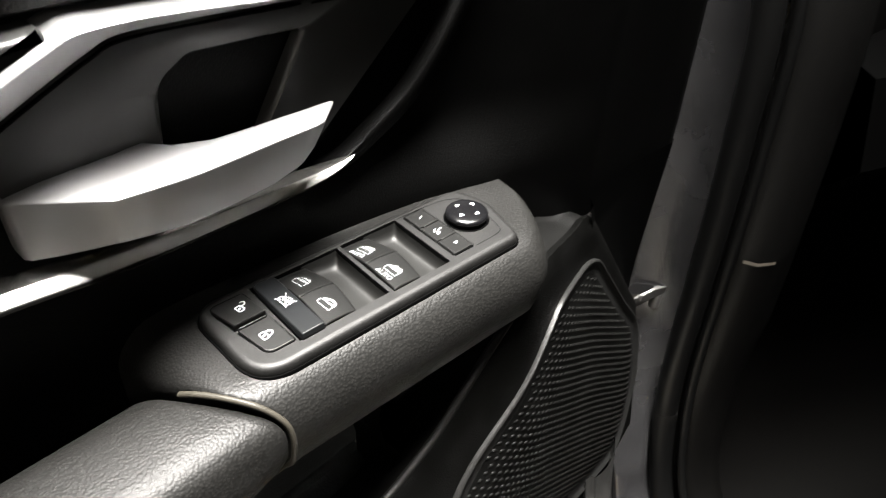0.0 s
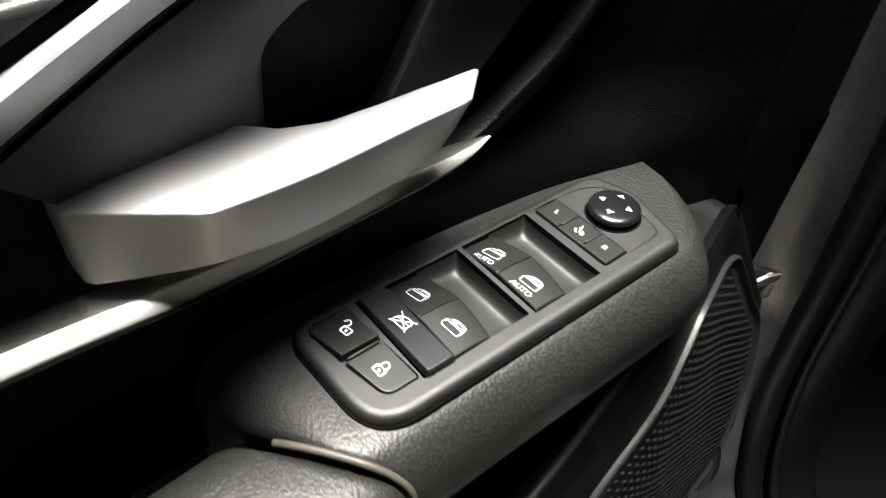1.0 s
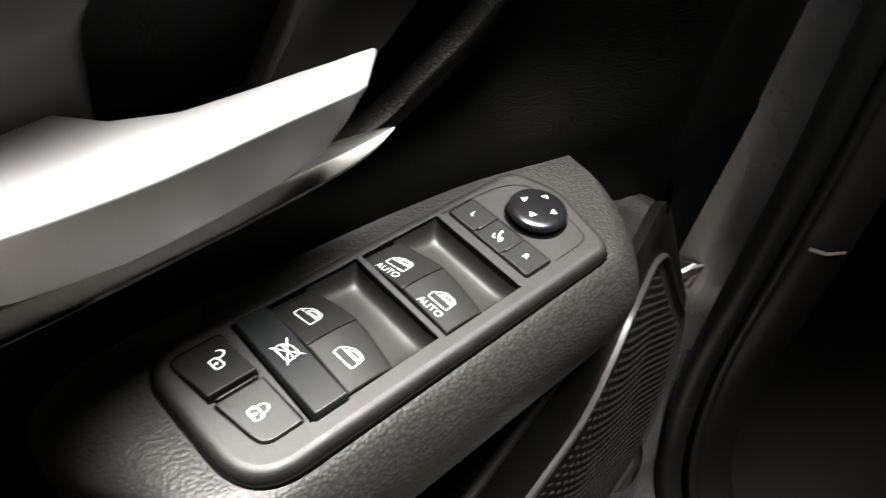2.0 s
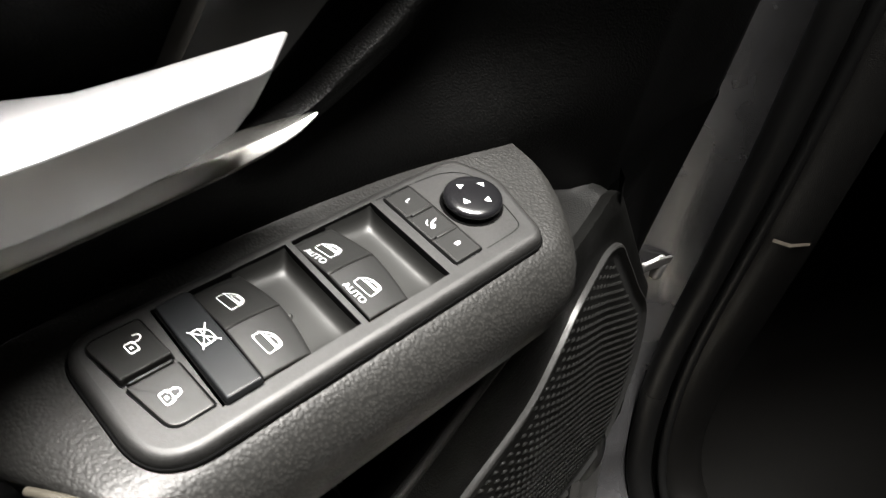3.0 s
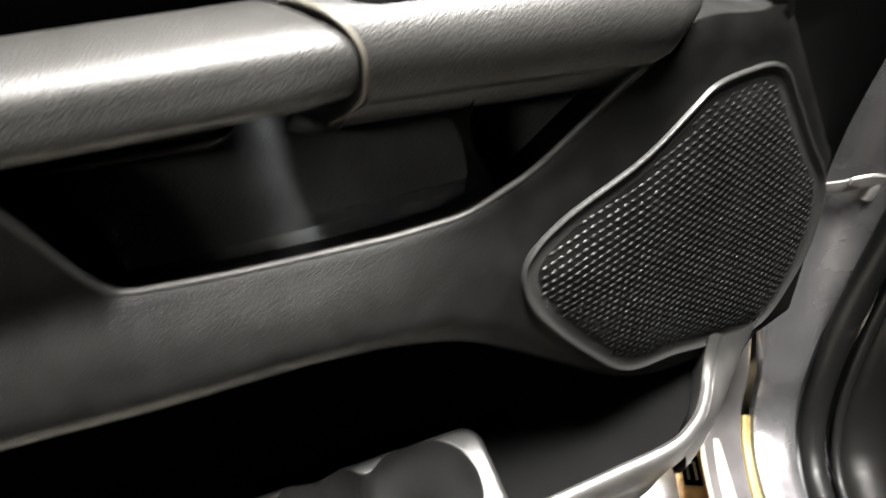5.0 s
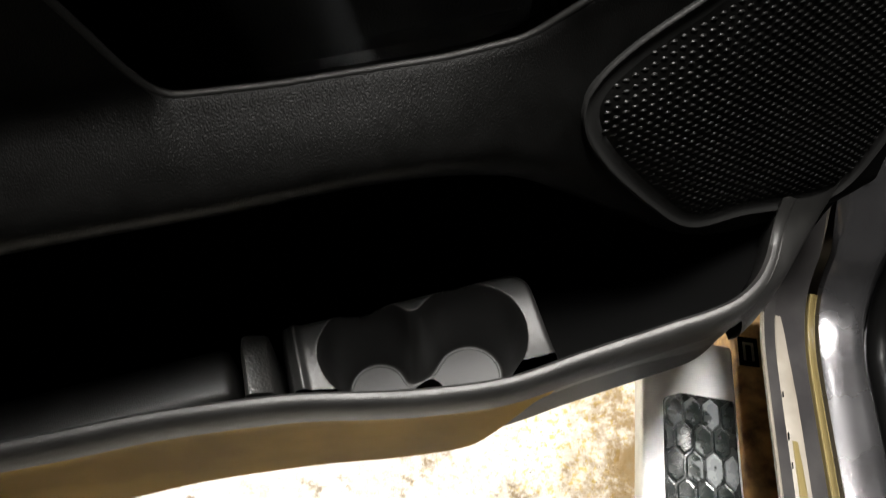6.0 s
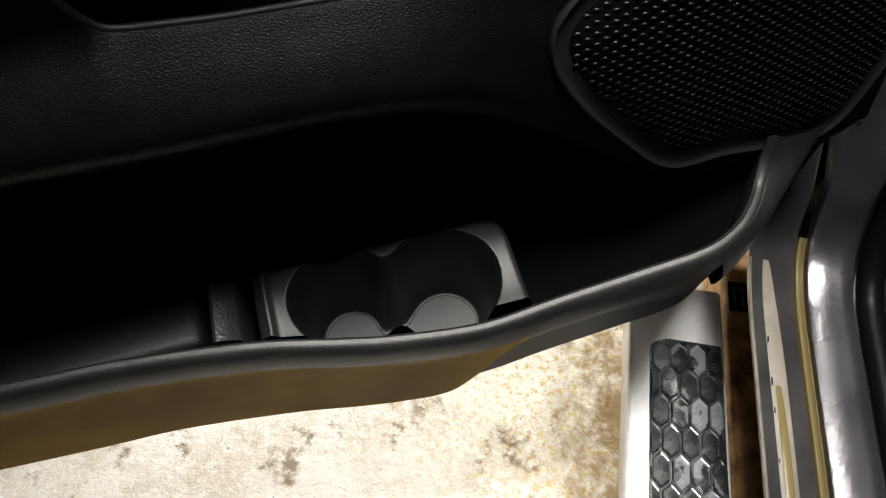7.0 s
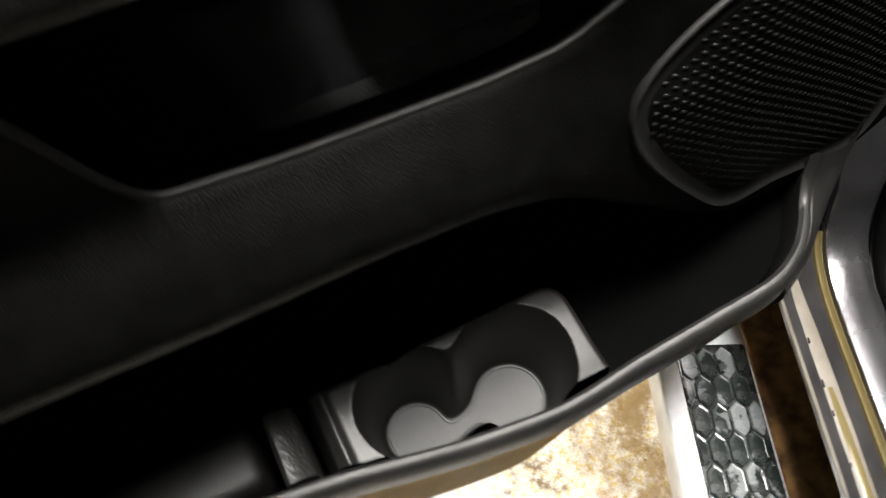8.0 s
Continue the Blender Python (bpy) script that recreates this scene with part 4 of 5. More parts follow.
for u0, v0, u1, v1 in HOLES:
    rows = [[arm(u, v, h) for u, v in inset(ccw(round_poly([(u0, v0), (u1, v0), (u1, v1), (u0, v1)], 0.0012, 2)), d)] for d, h in ((0.0, BEZEL_TOP), (0.0003, 0.0031), (0.0004, -0.016))]
    bm = grid(rows, close_cols=True)
    bm.verts.ensure_lookup_table()
    bm.faces.new([bm.verts[len(bm.verts) - len(rows[0]) + j] for j in range(len(rows[0]))])
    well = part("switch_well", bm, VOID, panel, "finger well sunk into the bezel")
    part("well_bowl", well_bowl(u1 - 0.029, u1, v0, v1), WELL, well, "smooth scooped bottom of the well").data.shade_smooth()
    part("well_stud", grid([[arm(u1 - 0.0185 + r * math.cos(k * math.pi / 6), MID + r * math.sin(k * math.pi / 6), h) for k in range(12)] for r, h in ((0.0024, -0.0105), (0.0022, -0.0078), (0.0015, -0.0068), (0.0002, -0.0065))], close_cols=True), WELL, well)


def window_top(u0, u1, v):
    """Height of a window key: the far one leans away, the near one lies almost flat."""
    lean = 0.190 * (v - MID) if v > MID else 0.060 * (MID - v)
    return lambda u: 0.0068 - lean - 0.0020 * max(0.0, (u - u0) / (u1 - u0)) ** 3


def rocker(u0, u1, v0, v1):
    """A window key: flat top with crisp edges and a far end that follows one arc."""
    vs = np.linspace(v0, v1, 9)
    lines = [(v0, -0.006, 0.0), (v0, -0.0005, 0.0), (v0 + 0.0005, 0.0, 0.0)] + [(v, 0.0, 0.0) for v in vs[1:-1]] + [(v1 - 0.0005, 0.0, 0.0), (v1, -0.0005, 0.0), (v1, -0.006, 0.0)]
    stations = [(0.0, -0.006), (0.0, -0.0005), (0.02, 0.0)] + [(w, 0.0) for w in np.linspace(0.12, 0.9, 8)] + [(0.975, 0.0), (0.995, -0.0005), (1.0, -0.0012), (1.02, -0.012)]
    rows = []
    for w, drop in stations:
        row = []
        for v, side, _ in lines:
            end = u1 + 0.0042 * math.cos(math.pi * (v - MID) / 0.062) - 0.0014
            u = u0 + (end - u0) * w
            row.append(arm(u, v, window_top(u0, u1, v)(u) + min(drop, side)))
        rows.append(row)
    return grid(rows)


def text_bm(body, size, u, v, top, spin):
    cu = bpy.data.curves.new("lettering", "FONT")
    cu.body, cu.size, cu.align_x, cu.align_y, cu.extrude = body, size, "CENTER", "CENTER", 0.00008
    cu.offset = -0.00012
    ob = bpy.data.objects.new("lettering", cu)
    scene.collection.objects.link(ob)
    me = ob.to_mesh()
    bm = bmesh.new()
    bm.from_mesh(me)
    ob.to_mesh_clear()
    bpy.data.objects.remove(ob)
    bpy.data.curves.remove(cu)
    m = Matrix.Rotation(radians(spin), 4, "Z")
    for w in bm.verts:
        p = m @ w.co
        w.co = arm(u + p.x, v + p.y, top(u + p.x, v + p.y) + 0.0002 + p.z)
    return bm


def strokes(lines, width, put, fills=()):
    """Raised print: line strokes of one width, mitred at their corners, and filled shapes."""
    bm = bmesh.new()
    for line in lines:
        p = [np.array(q, float) for q in line]
        closed = np.allclose(p[0], p[-1])
        if closed:
            p = p[:-1]
        n = len(p)
        sides = []
        for i in range(n):
            a = p[i - 1] if closed or i > 0 else p[i]
            b = p[(i + 1) % n] if closed or i < n - 1 else p[i]
            d1, d2 = p[i] - a, b - p[i]
            d1 = d1 / max(np.linalg.norm(d1), 1e-9)
            d2 = d2 / max(np.linalg.norm(d2), 1e-9)
            d = d1 + d2
            d = d / max(np.linalg.norm(d), 1e-9)
            nn = np.array((-d[1], d[0]))
            reach = width / 2 / max(0.5, abs(float(nn @ np.array((-d2[1], d2[0])))) if np.linalg.norm(d2) else 1.0)
            sides.append((bm.verts.new(put(*(p[i] - nn * reach))), bm.verts.new(put(*(p[i] + nn * reach)))))
        for i in range(n if closed else n - 1):
            a, b = sides[i], sides[(i + 1) % n]
            bm.faces.new((a[0], b[0], b[1], a[1]))
    for f in fills:
        bm.faces.new([bm.verts.new(put(*q)) for q in f])
    return bm


def spot(u, v, top, spin=0.0, size=1.0, lift=0.0002):
    """Puts a drawing at (u, v) on a key whose height is top(u, v)."""
    c, s = math.cos(radians(spin)), math.sin(radians(spin))

    def put(a, b):
        uu, vv = u + (a * c - b * s) * size, v + (a * s + b * c) * size
        return arm(uu, vv, top(uu, vv) + lift)
    return put


def level(h):
    return lambda u, v: h


WINDOW = [[(-0.0048, -0.0036), (0.0047, -0.0036), (0.0051, -0.0030), (0.0051, 0.0018), (0.0044, 0.0030), (0.0034, 0.0037), (-0.0006, 0.0037), (-0.0026, 0.0026), (-0.0049, 0.0004), (-0.0053, -0.0004), (-0.0053, -0.0030), (-0.0048, -0.0036)], [(-0.0046, 0.0002), (0.0049, 0.0002)]]
GLASS = [[(-0.0022, 0.0011), (0.0042, 0.0011), (0.0042, 0.0017), (0.0037, 0.0025), (0.0030, 0.0029), (0.0002, 0.0029), (-0.0022, 0.0011)]]
SPIN = -85


def key_gap(outline):
    """The dark slot that shows round a key."""
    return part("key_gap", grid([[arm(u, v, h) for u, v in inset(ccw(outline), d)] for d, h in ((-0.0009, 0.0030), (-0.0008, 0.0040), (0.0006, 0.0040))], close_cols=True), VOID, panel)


def window_switch(u0, u1, v0, v1, words):
    key = part("window_switch", rocker(u0, u1, v0, v1), SWITCH, panel, "soft black rocker with a white window symbol")
    um, vm = (u0 + u1) / 2, (v0 + v1) / 2
    top = lambda u, v: window_top(u0, u1, v)(u)
    part("window_symbol", strokes(WINDOW + GLASS, 0.00026, spot(um - 0.0008, vm, top, SPIN, 1.08)), INK, key, "white window symbol", smooth=False)
    if words:
        part("lettering", text_bm(words, 0.0050, um - 0.0088, vm, top, SPIN), INK, key, "white printed lettering", smooth=False)
    return key


window_switch(-0.0585, -0.0345, MID + 0.0001, 0.0298, "")
window_switch(-0.0585, -0.0345, -0.0278, MID - 0.0004, "")
window_switch(-0.0058, 0.0180, MID + 0.0001, 0.0298, "AUTO")
window_switch(-0.0058, 0.0180, -0.0293, MID - 0.0004, "AUTO")


def ridge_top(u, v):
    return 0.0085 - 2.4 * max(0.0, v - 0.014) ** 1.6 - 0.03 * max(0.0, -0.010 - v)


RIDGE = round_poly([(-0.0755, -0.0288), (-0.0595, -0.0288), (-0.0595, 0.0302), (-0.0755, 0.0302)], [0.001, 0.001, 0.004, 0.004], 4)
lockout = part("lockout_button", stack(RIDGE, [(0, -0.004), (0.0, 0.0085), (0.0003, 0.0090), (0.0008, 0.0092)], lambda u, v, h: arm(u, v, h - 0.0092 + ridge_top(u, v) if h > 0 else h)), LOCKOUT, panel, "long raised window lockout button")
key_gap(RIDGE)
part("lockout_symbol", strokes(WINDOW + [[(-0.0066, -0.0048), (0.0066, 0.0050)], [(-0.0062, 0.0048), (0.0062, -0.0046)]], 0.0004, spot(-0.0675, 0.002, ridge_top, SPIN, 0.88)), INK, lockout, "white crossed-out window symbol", smooth=False)

LOCKBODY = [(-0.0022, -0.0034), (0.0022, -0.0034), (0.0028, -0.0028), (0.0028, -0.0002), (0.0022, 0.0004), (-0.0022, 0.0004), (-0.0028, -0.0002), (-0.0028, -0.0028), (-0.0022, -0.0034)]
ARC = [(0.0019 * math.cos(k * math.pi / 8), 0.0016 + 0.0024 * math.sin(k * math.pi / 8)) for k in range(9)]
for near, name in ((False, "unlock_button"), (True, "lock_button")):
    if near:
        outline = round_poly([(-0.0970, -0.0262), (-0.0792, -0.0262), (-0.0808, -0.0004), (-0.1022, -0.0004)], [0.007, 0.0012, 0.0008, 0.0008], 6)
        top = lambda u, v: 0.0058 + 0.05 * v
        shackle = [(0.0019, -0.0006)] + ARC + [(-0.0019, -0.0006)]
        vm = -0.0130
    else:
        outline = round_poly([(-0.1028, 0.0026), (-0.0812, 0.0026), (-0.0832, 0.0288), (-0.1068, 0.0288)], [0.0008, 0.0008, 0.002, 0.005], 6)
        top = lambda u, v: 0.0086 - 0.145 * v
        shackle = [(x - 0.0036, y) for x, y in [(0.0019, -0.0006)] + ARC]
        vm = 0.0152
    key = part(name, stack(outline, [(0, -0.004), (0.0, -0.0006), (0.0003, -0.0001), (0.0007, 0.0)], lambda u, v, h: arm(u, v, h if h < -0.001 else h + top(u, v))), SWITCH, panel, "black door lock button with a white padlock", smooth=False)
    key_gap(outline)
    part("padlock_symbol", strokes([shackle, LOCKBODY], 0.00052, spot(-0.0905, vm, top, SPIN, 1.05)), INK, key, "white padlock symbol", smooth=False)
    part("keyhole", strokes([[(0.0, -0.0021), (0.0, -0.0009)]], 0.0010, spot(-0.0905, vm, top, SPIN, 1.2)), INK, key, smooth=False)
slot = box_bm((-0.0098, -0.0013, 0.003), (0.0098, 0.0013, 0.0042), 0.0004)
part("key_slot", slot, VOID, panel).matrix_basis = Matrix.Translation(arm(-0.0915, 0.0011, 0.0)) @ Matrix.Rotation(radians(-4.7), 4, "Z")
part("key_ridge", box_bm((-0.0092, -0.0006, 0.003), (0.0092, 0.0006, 0.0058), 0.0005), SWITCH, panel, "thin raised ridge between the lock buttons").matrix_basis = Matrix.Translation(arm(-0.0915, 0.0011, 0.0)) @ Matrix.Rotation(radians(-4.7), 4, "Z")

key_gap(round_poly([(0.0490, -0.0274), (0.0668, -0.0274), (0.0668, 0.0282), (0.0490, 0.0282)], 0.0015, 3))
for v0, v1, mark in ((0.0104, 0.0280, "L"), (-0.0086, 0.0094, ""), (-0.0272, -0.0096, "R")):
    top = level(0.0050 if mark else 0.0046)
    key = part("mirror_button", stack(round_poly([(0.0492, v0), (0.0668, v0), (0.0668, v1), (0.0492, v1)], 0.0008, 3), [(0, -0.004), (0, top(0, 0) - 0.0006), (0.0002, top(0, 0) - 0.0001), (0.0006, top(0, 0))], arm), SWITCH, panel, "small black mirror button")
    vm = (v0 + v1) / 2
    if mark:
        part("lettering", text_bm(mark, 0.0050, 0.058, vm, top, SPIN), INK, key, "white printed letter", smooth=False)
    else:
        part("mirror_symbol", strokes([[(-0.0006, 0.0030), (-0.0002, 0.0008), (0.0006, -0.0012), (0.0022, -0.0026), (0.0026, -0.0016), (0.0016, 0.0)], [(-0.0020, -0.0006), (-0.0012, -0.0022), (0.0, -0.0026)]], 0.00045, spot(0.058, vm, top, SPIN, 1.25)), INK, key, "white folding mirror symbol", smooth=False)
for v in (0.0099, -0.0091):
    part("button_rib", box_bm((-0.0062, -0.0009, 0.003), (0.0078, 0.0009, 0.0056), 0.0005), SWITCH, panel).matrix_basis = Matrix.Translation(arm(0.0585, v, 0.0)) @ Matrix.Rotation(radians(-4.7), 4, "Z")


def lathe(cu, cv, section, n=48):
    bm = grid([[arm(cu + r * math.cos(2 * math.pi * k / n), cv + r * math.sin(2 * math.pi * k / n), h) for k in range(n)] for r, h in section], close_cols=True)
    bm.verts.ensure_lookup_table()
    bm.faces.new([bm.verts[len(bm.verts) - n + j] for j in range(n)])
    return bm


KU, KV, KR = 0.0855, -0.0005, 0.0156


def knob_top(u, v):
    return 0.0118 - 6.0 * ((u - KU) ** 2 + (v - KV) ** 2)


part("knob_seat", lathe(KU, KV, ((KR + 0.0016, 0.0030), (KR + 0.0014, 0.0040), (KR - 0.001, 0.0040))), VOID, panel)
knob = part("mirror_knob", lathe(KU, KV, ((KR - 0.0010, 0.002), (KR - 0.0008, 0.0058), (KR, 0.0066), (KR + 0.0003, 0.0086), (KR - 0.0002, 0.0096), (KR - 0.0012, 0.0102), (KR - 0.0022, 0.0107), (KR - 0.004, 0.0110), (KR - 0.007, 0.0114), (KR - 0.010, 0.0116), (0.003, 0.01178), (0.0004, 0.0118))), KNOB, panel, "round glossy mirror adjusting knob")
for a in range(4):
    c, q = math.cos(radians(90 * a + 18)), math.sin(radians(90 * a + 18))
    put = lambda x, y, c=c, q=q: arm(KU + c * x - q * y, KV + q * x + c * y, knob_top(KU + c * x - q * y, KV + q * x + c * y) + 0.0003)
    part("arrow", strokes([], 0.001, put, [[(0.0104, 0.0), (0.0074, 0.0021), (0.0074, -0.0021)]]), INK, knob, smooth=False)

part("panel_groove", strokes([spline([(0.0450, 0.0300), (0.070, 0.0292), (0.088, 0.0268), (0.0985, 0.0205), (0.1020, 0.0110), (0.1005, -0.004), (0.0975, -0.0200), (0.0950, -0.0262), (0.0890, -0.0282), (0.0690, -0.0286)], 44)], 0.0005, lambda a, b: arm(a, b, BEZEL_TOP + 0.0002)), VOID, panel, "thin dark groove round the mirror controls", smooth=False)

# ---- the truck's body beside the door ----
FWD = Vector((0.4202, 0.9074, 0))
INW = Vector((0.9074, -0.4202, 0))
BASE = Vector((0.2, -0.1, 0))


def body(p, q, z):
    """Along the truck, in towards its middle, up."""
    v = BASE + FWD * p + INW * q
    return Vector((v.x, v.y, z))


truck = thing("pickup_truck", "dark grey metallic truck body at the open doorway", "truck", body(-0.3, 0.3, 0.35))
LINE = spline([(-1.6, 0.482), (-0.6, 0.484), (-0.2, 0.486), (0.0, 0.484), (0.05, 0.489), (0.085, 0.503), (0.108, 0.53), (0.124, 0.575), (0.142, 0.65), (0.162, 0.74), (0.185, 0.86), (0.205, 0.98), (0.228, 1.10), (0.26, 1.22), (0.33, 1.45), (0.45, 1.8)], 110)
SEAL = spline([(-1.6, 0.466), (-0.6, 0.468), (0.0, 0.466), (0.06, 0.474), (0.095, 0.503), (0.118, 0.545), (0.135, 0.60), (0.148, 0.66), (0.158, 0.74), (0.166, 0.88), (0.178, 1.04), (0.200, 1.198), (0.28, 1.45), (0.40, 1.8)], 110)


def along(line, prof):
    """Rows of (q, out) profile points; 'out' is away from the doorway."""
    rows = []
    for i, (p, z) in enumerate(line):
        a, b = line[max(i - 1, 0)], line[min(i + 1, len(line) - 1)]
        t = (b - a) / np.linalg.norm(b - a)
        n = np.array((t[1], -t[0]))
        up = min(max((z - 0.56) / 0.2, 0), 1)
        rows.append([body(p + n[0] * o(up), q(up), z + n[1] * o(up)) for q, o in prof])
    return grid(rows)


def mixq(a, b):
    return lambda up: a + (b - a) * up


part("doorway_step", along(LINE, [(mixq(0.1225, 0.085), mixq(0.012, 0.068)), (mixq(0.1245, 0.11), mixq(0.002, 0.066)), (mixq(0.130, 0.13), mixq(-0.0005, 0.064)), (mixq(0.15, 0.145), mixq(0.0, 0.070)), (mixq(0.16, 0.175), mixq(0.0, 0.068)), (mixq(0.168, 0.19), mixq(0.0, 0.056)), (mixq(0.176, 0.205), mixq(0.004, 0.046)), (mixq(0.182, 0.215), mixq(0.02, 0.030)), (mixq(0.2, 0.235), mixq(0.024, 0.0)), (mixq(0.23, 0.245), mixq(0.02, -0.03))]), PAINT, truck, "bright reflecting painted step of the doorway")
SILL_END = int(np.argmin(abs(LINE[:, 0] - 0.082)))
part("wax_seam", along(LINE[:SILL_END + 3], [(mixq(q, 0.082 + (q - 0.1105) * 0.5), mixq(o, 0.045 + o)) for q, o in ((0.1105, 0.012), (0.1116, 0.0035), (0.1124, 0.0030), (0.1132, 0.0040), (0.1142, 0.0100), (0.1170, 0.0115), (0.1188, 0.0095), (0.1196, 0.0045), (0.1203, 0.0040), (0.1211, 0.0050), (0.1222, 0.011), (0.127, 0.013))]), WAX, truck, "amber wax beads along the seam")
part("rocker_panel", along(LINE, [(mixq(0.20, -0.05), mixq(0.10, 0.16)), (mixq(0.10, -0.05), mixq(0.03, 0.14)), (mixq(0.055, -0.05), mixq(0.0, 0.13)), (mixq(0.0535, -0.04), mixq(-0.009, 0.12)), (mixq(0.057, -0.03), mixq(-0.011, 0.11)), (mixq(0.0695, 0.0), mixq(-0.008, 0.075)), (mixq(0.0705, 0.01), mixq(-0.002, 0.07)), (mixq(0.0925, 0.05), mixq(0.002, 0.062)), (mixq(0.109, 0.08), mixq(0.005, 0.056)), (mixq(0.113, 0.088), mixq(0.014, 0.055))]), PAINT_SHADED, truck, "dusty rocker and hinge pillar skin, shade in its darker paint")
part("rocker_lip", along(LINE[:SILL_END], [(mixq(0.0525, 0.0525), mixq(-0.0085, -0.0085)), (mixq(0.0528, 0.0528), mixq(-0.0120, -0.0120)), (mixq(0.0545, 0.0545), mixq(-0.0130, -0.0130)), (mixq(0.0562, 0.0562), mixq(-0.0115, -0.0115))]), SEALER, truck, "pale worn edge of the rocker")


def tapered(bm, start, end, edge, least):
    """Narrow a strip on the rocker towards its front end."""
    for v in bm.verts:
        p, q = (v.co - BASE).dot(FWD), (v.co - BASE).dot(INW)
        w = min(max((p - start) / (end - start), 0.0), 1.0)
        v.co += INW * (edge - q) * (1 - least) * (1 - math.sqrt(1 - w * w * 0.999))
    return bm


part("wax_smear", tapered(along(LINE[int(np.argmin(abs(LINE[:, 0] + 0.75))):int(np.argmin(abs(LINE[:, 0] + 0.06)))], [(mixq(0.0752, 0.0752), mixq(-0.0046, -0.0046)), (mixq(0.0765, 0.0765), mixq(-0.0054, -0.0054)), (mixq(0.0835, 0.0835), mixq(-0.0042, -0.0042)), (mixq(0.0850, 0.0850), mixq(-0.0026, -0.0026))]), -0.17, -0.055, 0.077, 0.05), WAX, truck, "yellow wax smear on the pale strip")
for k in range(9):
    p0 = -0.03 - 0.045 * k - 0.006 * math.sin(k * 2.3)
    bm = box_bm((p0 - 0.004 - 0.002 * math.sin(k * 1.7), 0.0717, 0.489), (p0 + 0.003, 0.0722, 0.4925), 0.0003)
    for v in bm.verts:
        v.co = body(v.co.x, v.co.y, v.co.z)
    part("seam_nick", bm, RUBBER, truck)
part("sealer_strip", tapered(along(LINE[:SILL_END], [(mixq(0.0705, 0.0705), mixq(-0.004, -0.004)), (mixq(0.0725, 0.0725), mixq(-0.005, -0.005)), (mixq(0.0895, 0.0895), mixq(-0.0015, -0.0015)), (mixq(0.0915, 0.0915), mixq(0.003, 0.003))]), -0.07, 0.075, 0.0712, 0.2), SEALER, truck, "pale bare strip on the rocker")


def tube_along(line, q, r, flat=1.0, n=14):
    rows = []
    for i, (p, z) in enumerate(line):
        a, b = line[max(i - 1, 0)], line[min(i + 1, len(line) - 1)]
        t = (b - a) / np.linalg.norm(b - a)
        nn = np.array((t[1], -t[0]))
        rows.append([body(p + nn[0] * r * math.cos(2 * math.pi * k / n), q + flat * r * math.sin(2 * math.pi * k / n), z + nn[1] * r * math.cos(2 * math.pi * k / n)) for k in range(n)])
    return grid(rows, close_cols=True, cap=True)


part("weatherstrip", tube_along(SEAL, 0.200, 0.016, 1.0), RUBBER, truck, "black rubber weatherstrip bulb")
part("weatherstrip_lip", tube_along(SEAL + np.array((-0.014, 0.012)), 0.222, 0.006), RUBBER, truck, "thin rubber lip")
TRIM_PROFILE = [(mixq(0.222, 0.225), mixq(0.02, 0.0)), (mixq(0.226, 0.228), mixq(-0.012, -0.022)), (mixq(0.24, 0.24), mixq(-0.026, -0.034)), (mixq(0.262, 0.262), mixq(-0.030, -0.038)), (mixq(0.285, 0.29), mixq(-0.022, -0.032)), (mixq(0.30, 0.34), mixq(0.0, -0.005)), (mixq(0.32, 0.40), mixq(0.06, 0.05)), (mixq(0.5, 0.7), mixq(0.07, 0.12)), (mixq(1.6, 1.6), mixq(0.07, 0.2))]
cut = int(np.argmin(abs(SEAL[:, 1] - 0.90)))
part("sill_trim", along(SEAL[:cut + 1], TRIM_PROFILE), KICK, truck, "black plastic sill and kick trim")
part("pillar_trim", along(SEAL[cut - 1:] + np.array((0.003, 0.003)), [(mixq(q(1) + 0.003, q(1) + 0.003), o) for q, o in TRIM_PROFILE]), TRIMGREY, truck, "dark grey grained pillar trim")
JOINT = along(np.array([SEAL[cut] + (SEAL[cut + 1] - SEAL[cut]) * w for w in (0.0, 0.22)]), [(mixq(q(1) + 0.004, q(1) + 0.004), mixq(o(1) - 0.002, o(1) - 0.002)) for q, o in TRIM_PROFILE[1:4]])
bmesh.ops.solidify(JOINT, geom=list(JOINT.faces), thickness=0.001)
part("trim_joint", JOINT, SEALER, truck, "pale edge where two trims meet")
ring_at = int(np.argmin(abs(SEAL[:, 1] - 0.63)))
part("weatherstrip_joint", tube_along(SEAL[ring_at:ring_at + 2], 0.200, 0.0165), TRIMGREY, truck, "moulded joint in the rubber weatherstrip")
# Roof, far side and rear are unseen; they close the cab off dark.
part("roof_skin", grid([[body(p, q, 1.86 + 0.03 * math.sin(q * 2)) for q in np.linspace(0.28, 1.7, 6)] for p in np.linspace(-1.6, -0.2, 6)]), PAINT, truck, "dark grey cab roof")
part("far_blackout", grid([[body(p, 1.68, z) for z in np.linspace(0.4, 1.88, 4)] for p in np.linspace(-1.6, 0.9, 5)]), VOID, truck)
part("dashboard", grid([[body(p + 0.05 * math.sin(z * 4), q, z) for q in np.linspace(0.36, 1.65, 8)] for p, z in ((0.45, 0.5), (0.40, 0.8), (0.25, 0.9), (0.18, 1.0), (0.22, 1.1), (0.5, 1.16), (0.9, 1.2))]), VOID, truck, "black dashboard, cab shade in its colour")
part("rear_blackout", grid([[body(-1.55, q, z) for q in np.linspace(0.25, 1.68, 4)] for z in np.linspace(0.4, 1.86, 4)]), VOID, truck)
